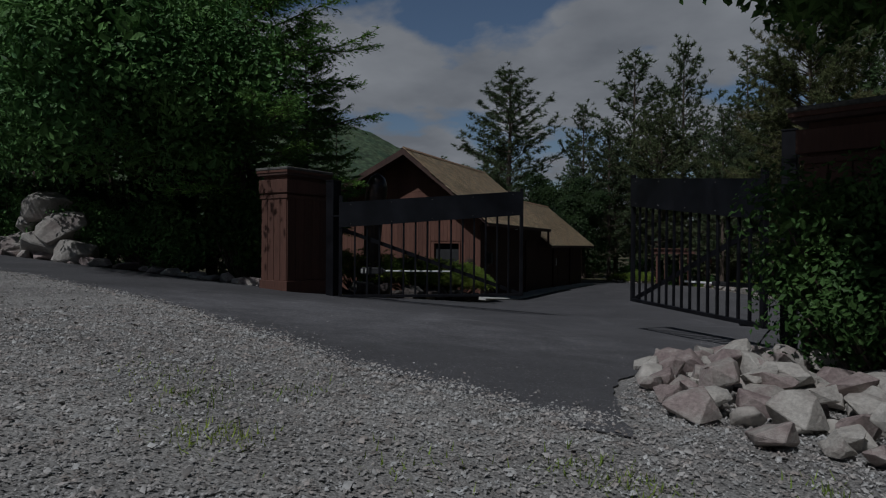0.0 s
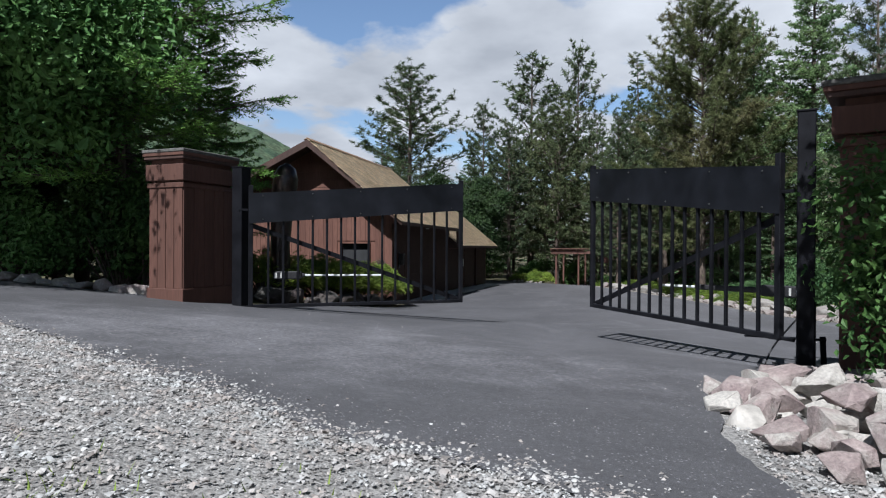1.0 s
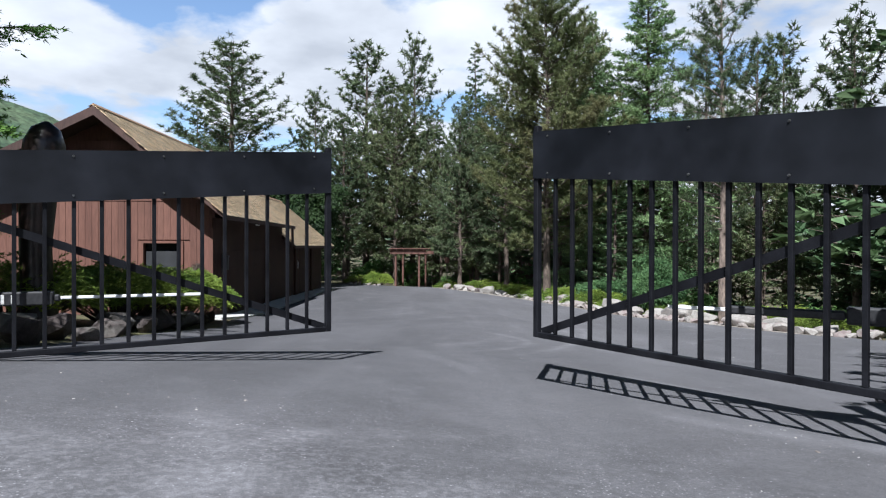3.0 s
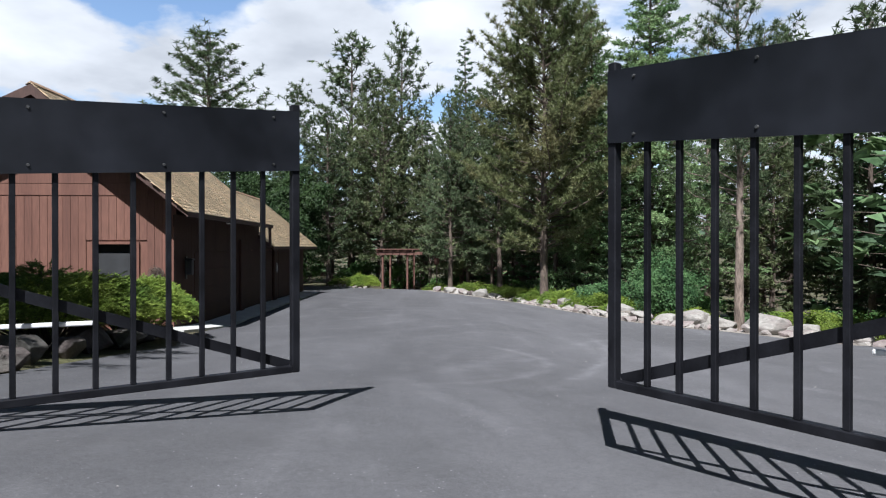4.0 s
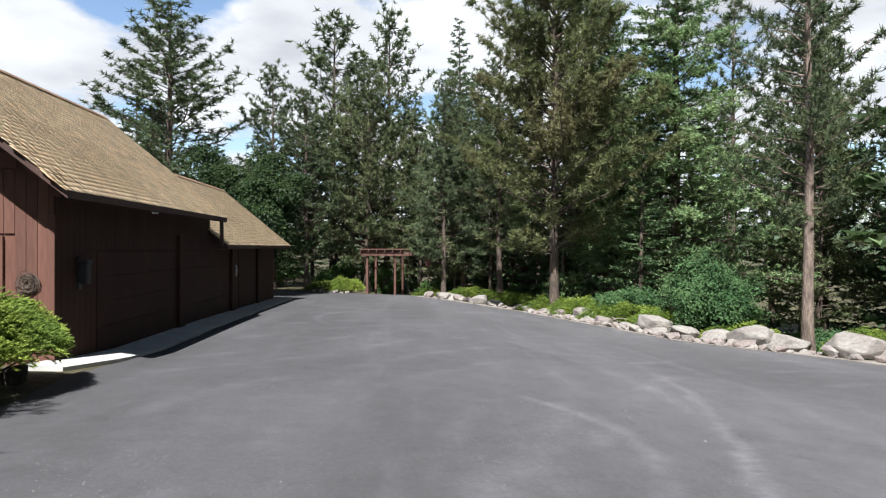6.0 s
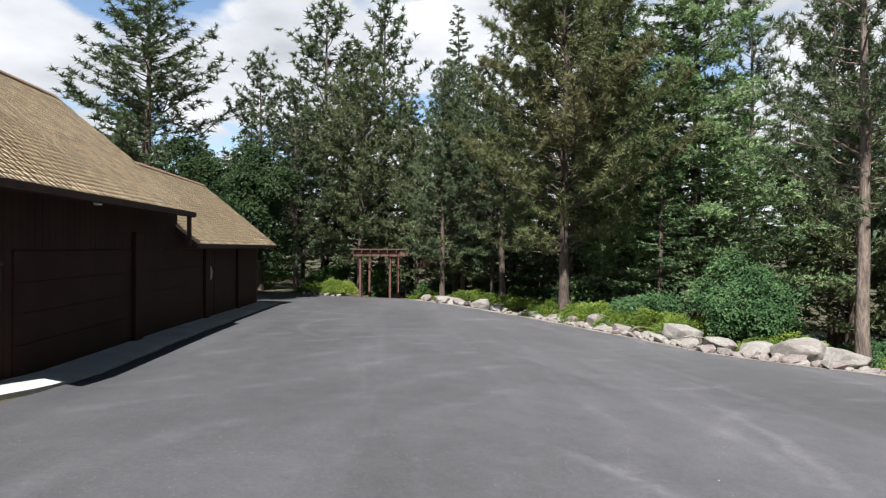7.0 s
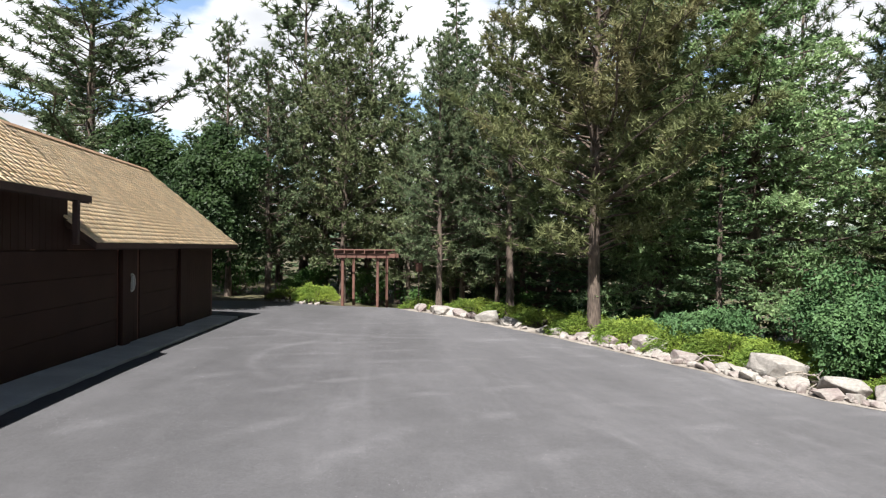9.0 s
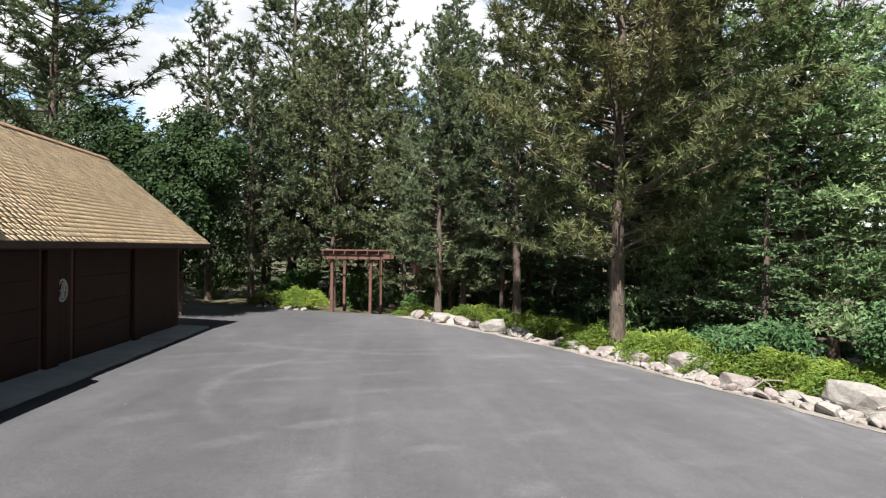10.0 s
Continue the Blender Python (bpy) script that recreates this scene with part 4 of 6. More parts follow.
ob = part("marker_post", box(bmesh.new(), 3.36, 3.46, 10.57, 10.67, 0.9, 1.72, 0.01), M["box"], None, "short dark post beyond the hinge post")
tagged(ob, category="post")
# slack cable from the opener to the foot of the hinge post
cu = np.linspace(0, 1, 16)
cab = np.column_stack([2.6 - 0.42 * cu + 0.07 * np.sin(cu * 5), 9.45 - 0.55 * cu, 2.02 - 0.63 * cu ** 1.4])
ring_a = np.linspace(0, 7.5, 24)
ring = np.column_stack([2.14 + 0.1 * np.cos(ring_a), 8.84 + 0.06 * np.sin(ring_a), 1.39 + 0.004 * ring_a])
ob = mesh_object("cable", set_mesh("cable", *tube(np.concatenate([cab, ring]), np.full(40, 0.009), 6), M["box"], True))
tagged(ob, "slack black cable hanging from the gate opener", "cable")
ob = part("hinge_arm", beam(bmesh.new(), (1.95, 9.0, 1.66), (2.6, 8.77, 1.67), 0.05, 0.02, (0, 0, 1), 0.004), M["steel"], None, "flat steel hinge arm low on the gate post")
tagged(ob, category="hinge")
ob = part("post_strap", beam(bmesh.new(), (2.57, 8.78, 1.70), (2.59, 8.8, 1.40), 0.02, 0.05, (1, 0, 0), 0.004), M["steel"], ob)


# ---- pergola ----
def pergola(place, turn):
    top = empty("pergola", place)
    top.rotation_euler = (0, 0, radians(turn))
    tagged(top, "reddish-brown timber pergola over a path", "pergola")
    for x in (0.0, 1.65):
        for y in (0.0, 1.7):
            part("post", box(bmesh.new(), x - 0.06, x + 0.06, y - 0.06, y + 0.06, -0.3, 2.28, 0.01), M["pergola"], top)
    for y in (-0.07, 1.7):
        for o in (-0.085, 0.085):
            part("beam", box(bmesh.new(), -0.35, 2.2, y + o - 0.02, y + o + 0.02, 2.12, 2.32, 0.006), M["pergola"], top)
    for n in range(6):
        x = -0.25 + n * 0.47
        part("rafter", box(bmesh.new(), x - 0.02, x + 0.02, -0.5, 2.2, 2.32, 2.47, 0.006), M["pergola"], top)
    part("purlin", box(bmesh.new(), -0.4, 2.25, -0.35, -0.31, 2.47, 2.52, 0.004), M["pergola"], top)
    part("purlin", box(bmesh.new(), -0.4, 2.25, 0.8, 0.84, 2.47, 2.52, 0.004), M["pergola"], top)
    return top


pergola((-2.46, 49.3, -0.12), -15)


# ---- rocks ----
def rock_mesh(seed, pts=16, material="rock", soft=0.013):
    rng = np.random.default_rng(seed)
    bm = bmesh.new()
    P = rng.normal(0, 1, (pts, 3)); P /= (np.abs(P) ** 4).sum(1)[:, None] ** 0.25
    P *= rng.uniform(0.82, 1.06, (pts, 1)) * np.array([0.46, 0.39, 0.34])
    for p in P:
        bm.verts.new(p)
    r = bmesh.ops.convex_hull(bm, input=bm.verts)
    bmesh.ops.delete(bm, geom=[e for e in r["geom_interior"] if isinstance(e, bmesh.types.BMVert)], context="VERTS")
    bmesh.ops.bevel(bm, geom=list(bm.edges), offset=soft, segments=1, affect="EDGES")
    bmesh.ops.triangulate(bm, faces=bm.faces)
    bmesh.ops.subdivide_edges(bm, edges=[e for e in bm.edges if e.calc_length() > 0.16], cuts=1, use_grid_fill=True)
    bmesh.ops.triangulate(bm, faces=bm.faces)
    bm.normal_update()
    for v in bm.verts:
        v.co += v.normal * (0.03 * noise.noise(v.co * 3 + Vector((seed, 0, 0))) + 0.018 * noise.noise(v.co * 9 + Vector((0, seed, 0))))
    me = bpy.data.meshes.new("rock")
    bm.to_mesh(me); bm.free()
    me.materials.append(M[material])
    return me


ROCKS = [rock_mesh(n, 12 + n % 7) for n in range(14)]
ROCKS_B = [rock_mesh(n, 12 + n % 7, "border_rock") for n in range(14)]
BOULDERS = [rock_mesh(40 + n, 24 + n % 5, "boulder", 0.02) for n in range(6)]
BED = [rock_mesh(60 + n, 20 + n % 5, "bed_rock_shade") for n in range(5)]


def rock(x, y, size, seed, label, group, flat=1.0, name="rock", lift=0.0, turn=None):
    r = random.Random(seed)
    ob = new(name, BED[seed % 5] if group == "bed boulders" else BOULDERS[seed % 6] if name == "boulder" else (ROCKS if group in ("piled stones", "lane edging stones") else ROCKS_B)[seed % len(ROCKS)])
    sx, sy, sz = size * r.uniform(0.85, 1.25), size * r.uniform(0.8, 1.1), size * r.uniform(0.75, 1.05) * flat
    ob.matrix_basis = Matrix.LocRotScale((x, y, float(land(x, y)) + sz * 0.24 + lift), Euler((r.uniform(-0.25, 0.25), r.uniform(-0.25, 0.25), r.uniform(0, 6.28) if turn is None else turn + r.uniform(-0.3, 0.3))), (sx, sy, sz))
    return tagged(ob, label, "rock", group)


LOOSE = {}


def loose_rock(x, y, size, seed, heap, flat=0.85):
    """A small stone that goes into one joined heap."""
    r = random.Random(seed)
    me = ROCKS[seed % len(ROCKS)]
    v = np.empty(len(me.vertices) * 3, np.float32); me.vertices.foreach_get("co", v)
    fc = np.empty(len(me.polygons) * 3, np.int32); me.polygons.foreach_get("vertices", fc)
    mt = Matrix.LocRotScale((x, y, float(land(x, y)) + size * flat * 0.24), Euler((r.uniform(-0.3, 0.3), r.uniform(-0.3, 0.3), r.uniform(0, 6.28))), (size * r.uniform(0.85, 1.25), size, size * flat))
    R3 = np.array(mt.to_3x3())
    LOOSE.setdefault(heap, []).append((v.reshape(-1, 3) @ R3.T + np.array(mt.translation), fc.reshape(-1, 3)))


# border along the court: large boulders at their places, smaller ones packed between
rr = random.Random(11)
BIG = [(1.65, 45.4, 0.8), (2.45, 44.7, 0.75), (3.2, 43.1, 0.85), (3.95, 42.3, 0.65), (5.55, 37.6, 0.55), (6.3, 35.8, 1.1), (6.4, 34.2, 0.7), (6.85, 33.0, 0.6), (7.5, 32.2, 1.3), (7.7, 30.6, 0.95),
       (8.4, 30.1, 0.75), (8.95, 29.2, 1.15), (9.6, 28.55, 0.95), (10.55, 27.3, 1.35), (11.2, 26.5, 0.9), (5.4, 38.6, 0.5), (7.25, 31.4, 0.6), (12.0, 25.2, 0.8), (12.6, 24.0, 0.7), (4.9, 40.0, 0.5)]
for n, (x, y, size) in enumerate(BIG):
    rock(x, y, size * 1.15, 23 + n, "large pale boulder edging the asphalt", "border rocks", 0.74, "boulder", turn=2.2)
k = 0
y = 16.0
while y < 47.2:
    k += 1
    size = rr.choice((0.22, 0.3, 0.36, 0.45, 0.58)) * (1.15 if y > 36 else 1.0)
    ex = float(interp(y, *DRIVE_R)) + 0.28
    for off, sc in ((rr.uniform(-0.15, 0.2), 1.0), (0.5 + rr.uniform(-0.15, 0.3), 0.8))[:2 if 26 < y < 38 else 1]:
        x = ex + off
        if all(math.hypot(x - bx, y - by) > 0.3 * bs + 0.22 * size for bx, by, bs in BIG):
            rock(x, y + rr.uniform(-0.1, 0.1), size * sc, k * 2 + int(off > 0.3), "pale angular rock edging the asphalt", "border rocks", 0.85)
    slope = abs(float(interp(y + 0.2, *DRIVE_R)) + 0.28 - ex) / 0.2
    y += size * 0.9 / math.sqrt(1 + slope * slope)
y = 28.3
while y < 39.2:
    ex, size = float(interp(y, *DRIVE_R)), rr.uniform(0.2, 0.36)
    k += 1
    loose_rock(ex + rr.uniform(0.06, 0.2), y, size, 500 + k, "border")
    if k % 2:
        loose_rock(ex + rr.uniform(0.3, 0.6), y + 0.1, size * 1.2, 700 + k, "border")
    y += size * 0.78
for n in range(7):
    rock(-3.6 - n * 0.34, 49.1 + 0.25 * n + 0.08 * math.sin(n * 3), rr.uniform(0.2, 0.34), 300 + n, "small pale rock edging the asphalt", "border rocks")

# pile at the hinge post
pr = random.Random(21)
PILE = [(2.6, 4.5, .5), (3.1, 4.8, .56), (3.3, 5.5, .5)]
tries = 0
while len(PILE) < 110 and tries < 20000:
    tries += 1
    x, y, size = pr.uniform(1.2, 3.9), pr.uniform(4.2, 7.9), pr.choice((0.22, 0.28, 0.33, 0.36, 0.4))
    inside = x > float(interp(y, [4.2, 4.5, 4.9, 5.4, 6.4, 6.9, 7.4, 7.7, 7.9], [1.8, 1.55, 1.35, 1.2, 1.15, 1.3, 1.6, 2.0, 2.8])) + size * 0.3
    if inside and all(math.hypot(x - a, y - b) > 0.36 * (size + c) for a, b, c in PILE) and math.hypot(x - 2.475, y - 8.88) > 0.4:
        PILE.append((x, y, size))
for n, (x, y, size) in enumerate(PILE):
    rock(x, y, size, 100 + n, "pale pinkish angular stone in a pile by the gate", "piled stones", 0.85, lift=0.02)
for n in range(30):
    x, y = pr.uniform(1.7, 3.5), pr.uniform(4.9, 6.9)
    if x > float(interp(y, *DRIVE_R)) + 0.35:
        rock(x, y, pr.uniform(0.28, 0.42), 400 + n, "pale pinkish angular stone in a pile by the gate", "piled stones", 0.75, lift=0.13)
for n in range(70):
    x, y = pr.uniform(1.3, 3.7), pr.uniform(4.5, 7.6)
    if x > float(interp(y, *DRIVE_R)) + 0.1:
        loose_rock(x, y, pr.uniform(0.1, 0.22), 800 + n, "pile")
for heap, label in (("border", "small pale rocks filling the asphalt border"), ("pile", "small pale stones between the piled stones")):
    ob = mesh_object("small_rocks", set_mesh("small_rocks", *join(LOOSE[heap]), M["border_rock" if heap == "border" else "rock"]))
    tagged(ob, label, "rocks", kind="stuff")
# edging towards the wood on the far side of the gate
LEFTROW = ([-12.5, -11.4, -10.25, -9.5, -8.87, -7.76, -6.9, -6.23, -5.93], [10.1, 10.3, 10.33, 10.82, 10.97, 11.01, 10.85, 10.71, 10.68])
x = -13.4
n = 0
while x < -5.95:
    n += 1
    size = rr.uniform(0.34, 0.58)
    rock(x, float(interp(x, *LEFTROW)) + rr.uniform(-0.1, 0.1), size, 200 + n, "pale angular stone edging the lane", "lane edging stones", 0.75)
    x += size * 0.8
for n, (x, y, size, lift) in enumerate(((-11.77, 10.47, 1.35, 0.0), (-11.37, 10.47, 1.15, 0.55), (-11.9, 10.6, 1.15, 0.95), (-10.88, 10.42, 0.85, 0.05), (-12.77, 10.56, 1.1, 0.0), (-13.57, 10.56, 0.9, 0.0), (-12.55, 10.65, 0.9, 0.6))):
    rock(x, y, size, 260 + n, "large pale boulder heaped by the lane", "heaped boulders", 1.0, "boulder", lift)
# boulders below the junipers by the garage, their shade painted as dark stone
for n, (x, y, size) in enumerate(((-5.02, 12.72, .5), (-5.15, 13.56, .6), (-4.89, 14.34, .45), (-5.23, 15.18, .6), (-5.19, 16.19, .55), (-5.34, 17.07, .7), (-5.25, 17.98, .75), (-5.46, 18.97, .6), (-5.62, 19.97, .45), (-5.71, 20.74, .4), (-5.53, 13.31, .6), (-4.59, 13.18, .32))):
    rock(x, y, size, 280 + n, "boulder below the spreading juniper, shade put into its colour", "bed boulders")


# ---- carved pole, birdhouse, fence, cabin ----
def carved_pole(x, y):
    """A tall leaning log carving with a rounded head."""
    zb = float(land(x, y)) - 0.2
    hs = np.array([0, 0.3, 0.8, 1.4, 2.0, 2.5, 2.8, 3.0, 3.1])
    rad = np.array([0.26, 0.24, 0.2, 0.2, 0.23, 0.26, 0.26, 0.18, 0.03])
    pts = np.column_stack([x + 0.14 - 0.1 * np.sin(hs * 1.2), np.full(9, y), zb + hs])
    v, fc = tube(pts, rad, 14)
    ob = mesh_object("carving", set_mesh("carving", v, fc, M["carving"], True))
    return tagged(ob, "tall dark glossy carved log with a rounded head", "carving")


carved_pole(-6.0, 14.5)


def birdhouse(x, y):
    z = float(land(x, y))
    ob = part("birdhouse", box(bmesh.new(), -0.16, 0.16, -0.14, 0.14, 2.0, 2.42, 0.01), M["pergola"], None, "weathered brown birdhouse on a thin pole", Matrix.Translation((x, y, z)))
    tagged(ob, category="birdhouse")
    part("pole", box(bmesh.new(), -0.03, 0.03, -0.03, 0.03, -0.3, 2.0), M["bark"], ob)
    part("roof", slab(bmesh.new(), [(-0.24, 2.38), (0, 2.58), (0.24, 2.38), (0.24, 2.42), (0, 2.63), (-0.24, 2.42)], -0.2, 0.2), M["trim"], ob)
    return ob


birdhouse(1.04, 49.49)


def fence(points):
    top = tagged(empty("fence", (*points[0], float(land(*points[0])))), "weathered grey post-and-rail fence below the trees", "fence")
    o = Vector(top.location)
    for (xa, ya), (xb, yb) in zip(points, points[1:]):
        za, zb = float(land(xa, ya)), float(land(xb, yb))
        for h in (0.25, 0.6, 0.95):
            part("rail", beam(bmesh.new(), Vector((xa, ya, za + h)) - o, Vector((xb, yb, zb + h)) - o, 0.035, 0.11), M["weathered_cap"], top)
    for xa, ya in points:
        part("post", box(bmesh.new(), xa - o.x - 0.06, xa - o.x + 0.06, ya - o.y - 0.06, ya - o.y + 0.06, float(land(xa, ya)) - o.z - 0.4, float(land(xa, ya)) - o.z + 1.1, 0.01), M["weathered_cap"], top)
    return top


fence([(13.25, 29.49), (14.47, 29.09), (16.21, 28.44), (18.53, 28.03), (20.74, 27.52), (22.94, 26.99)])


def cabin(x, y, turn):
    top = tagged(empty("cabin", (x, y, float(land(x, y)))), "dark timber cabin with a reddish roof among trees", "house")
    top.rotation_euler = (0, 0, radians(turn))
    part("wall", box(bmesh.new(), -3.5, 3.5, 0, 5, -0.5, 2.5), M["trim"], top)
    part("roof", slab(bmesh.new(), [(-4.0, 2.3), (0, 3.9), (4.0, 2.3), (4.0, 2.42), (0, 4.05), (-4.0, 2.42)], -0.7, 5.5), M["pergola"], top)
    part("gable", slab(bmesh.new(), [(-3.5, 2.5), (3.5, 2.5), (0, 3.85)], 0.0, 0.2), M["trim"], top)
    for x0 in (1.2, 2.3):
        w = part("window", box(bmesh.new(), x0, x0 + 0.5, -0.03, 0.02, 0.9, 1.6), M["twig"], top)
        part("pane", box(bmesh.new(), x0 + 0.06, x0 + 0.44, -0.045, -0.031, 0.96, 1.54), M["glass"], w)
    part("porch_rail", box(bmesh.new(), -3.4, 3.4, -1.3, -1.22, 0.7, 0.8), M["twig"], top)
    for n in range(5):
        xx = -3.4 + n * 1.7
        part("porch_post", box(bmesh.new(), xx - 0.06, xx + 0.06, -1.32, -1.2, -0.4, 2.35 if n % 2 == 0 else 0.7), M["pergola"], top)
    return top


cabin(10.24, 60.88, 12)

# firewood stacked by the slender pine
wood_pile = tagged(empty("firewood_stack", (12.2, 33.0, float(land(12.2, 33.0)))), "small stack of reddish split firewood", "firewood")
for n in range(10):
    row, col = divmod(n, 4)
    v, fc = tube(np.array([[-0.5, col * 0.2 + row * 0.1, 0.1 + row * 0.17], [0.5, col * 0.2 + row * 0.1, 0.1 + row * 0.17]]), [0.09, 0.09], 7)
    me = set_mesh("log", v, fc, M["firewood"])
    mesh_object("log", me, wood_pile)

# driftwood among the border rocks
def driftwood(x, y, seed):
    r = np.random.default_rng(seed)
    z = float(land(x, y))
    top = None
    for n in range(5):
        a = r.uniform(0, 6.28)
        p = np.array([x, y, z + 0.2]) + r.normal(0, 0.1, 3)
        d = np.array([math.cos(a), math.sin(a), r.uniform(-0.1, 0.3)])
        pts = p + np.linspace(-0.25, 0.45, 6)[:, None] * d + r.normal(0, 0.05, (6, 3))
        pts[:, 2] = np.maximum(pts[:, 2], z + 0.06)
        me = set_mesh("branch", *tube(pts, np.linspace(0.022, 0.008, 6), 6), M["twig"], True)
        ob = mesh_object("branch" if top else "driftwood", me, top)
        top = top or tagged(ob, "bleached twisted dead branch among border rocks", "branch")
    return top


driftwood(7.52, 31.45, 4)
driftwood(6.84, 34, 5)


# ---- cedar shingles, in courses up the slope ----
def shingle_mesh(w):
    L0, t = 0.20, 0.012
    V = [(0, 0, 0), (w, 0, 0), (w, L0, 0), (0, L0, 0), (0, 0, t), (w, 0, t), (w, L0, 0.003), (0, L0, 0.003)]
    F = [(4, 5, 6, 7), (0, 1, 5, 4), (1, 2, 6, 5), (3, 0, 4, 7)]
    return np.array(V, float), np.array(F)


WIDTHS = (0.11, 0.14, 0.17, 0.2)
SHING = [shingle_mesh(w - 0.005) for w in WIDTHS]
SHING_ME = [set_mesh("shingle", v, fc, M["shingle"]) for v, fc in SHING]


def shingle_roof(ridge, eave, ys, parent, near, name_seed):
    """Courses laid from the eave up; those within the stretch near are single pieces."""
    r = random.Random(name_seed)
    run, rise = ridge[0] - eave[0], ridge[1] - eave[1]
    length = math.hypot(run, rise)
    ux, uz = run / length, rise / length
    nx, nz = uz, -ux            # upward normal of the slope, in x and z
    rest, singles = [], 0
    step = 0.135
    for c in range(int((length - 0.02) / step) + 1):
        s0 = -0.03 + c * step
        y = ys[0] - 0.02 + r.uniform(-0.1, 0.0)
        while y < ys[1]:
            k = r.randrange(4)
            w = WIDTHS[k]
            s = s0 + r.uniform(-0.006, 0.006)
            tilt = 0.055 + r.uniform(0, 0.006)
            ca, sa = math.cos(tilt), math.sin(tilt)
            # axes: width along +y, length up the slope tilted into the course below
            ax = Vector((ux * ca - nx * sa, 0, uz * ca - nz * sa))
            az_ = Vector((nx * ca + ux * sa, 0, nz * ca + uz * sa))
            o = Vector((eave[0] + ux * s + nx * 0.014, y, eave[1] + uz * s + nz * 0.014))
            mt = Matrix.Identity(4)
            for i3 in range(3):
                mt[i3][0] = (0, 1, 0)[i3]; mt[i3][1] = ax[i3]; mt[i3][2] = az_[i3]; mt[i3][3] = o[i3]
            if y > ys[0] - 0.02 and near[0] < y < near[1] and singles < 300 and near[2] <= c < near[3]:
                ob = mesh_object("shingle", SHING_ME[k], parent, Matrix.Translation((-WX, -FY, 0)) @ mt)
                singles += 1
            else:
                v, fc = SHING[k]
                R3 = np.array(mt.to_3x3()); rest.append((v @ R3.T + np.array(o) + np.array([-WX, -FY, 0]), fc))
            y += w
    v, fc = join(rest)
    ob = mesh_object("shingles", set_mesh("shingles", v, fc, M["shingle"]), parent)
    return tagged(ob, "weathered tan cedar shingle courses", kind="stuff")


shingle_roof(RIDGE1, EAVE1, ROOF1_Y, roof1, (23.0, 26.2, 2, 18), 1)
shingle_roof(RIDGE2, EAVE2, ROOF2_Y, roof2, (35.0, 38.2, 2, 18), 2)


# ---- trees and shrubs ----
def unit(v):
    return v / (np.linalg.norm(v, axis=-1, keepdims=True) + 1e-9)


TO_LIGHT = np.array([-0.15, -0.55, 0.65])     # foliage turns its faces to the light


def blades(P, D, length, width, rng):
    """Thin triangles from points P along directions D."""
    side = unit(np.cross(D, unit(rng.normal(0, 1, D.shape)) + TO_LIGHT))
    w = (width * side)
    tri = np.stack([P - w, P + w, P + D * length], 1)
    return tri.reshape(-1, 3)


def tri_mesh(name, V, material):
    return set_mesh(name, V, np.arange(len(V)).reshape(-1, 3), material)


def leaves(P, N, size, rng):
    """Folded rhombic leaves: two triangles each."""
    t = unit(np.cross(N, rng.normal(0, 1, N.shape)))
    b = np.cross(N, t)
    s = size[:, None]
    tip, base = P + t * s, P - t * s * 0.6
    l, r = P + b * s * 0.42 + N * s * 0.12, P - b * s * 0.42 + N * s * 0.12
    return np.stack([base, r, tip, base, tip, l], 1).reshape(-1, 3)


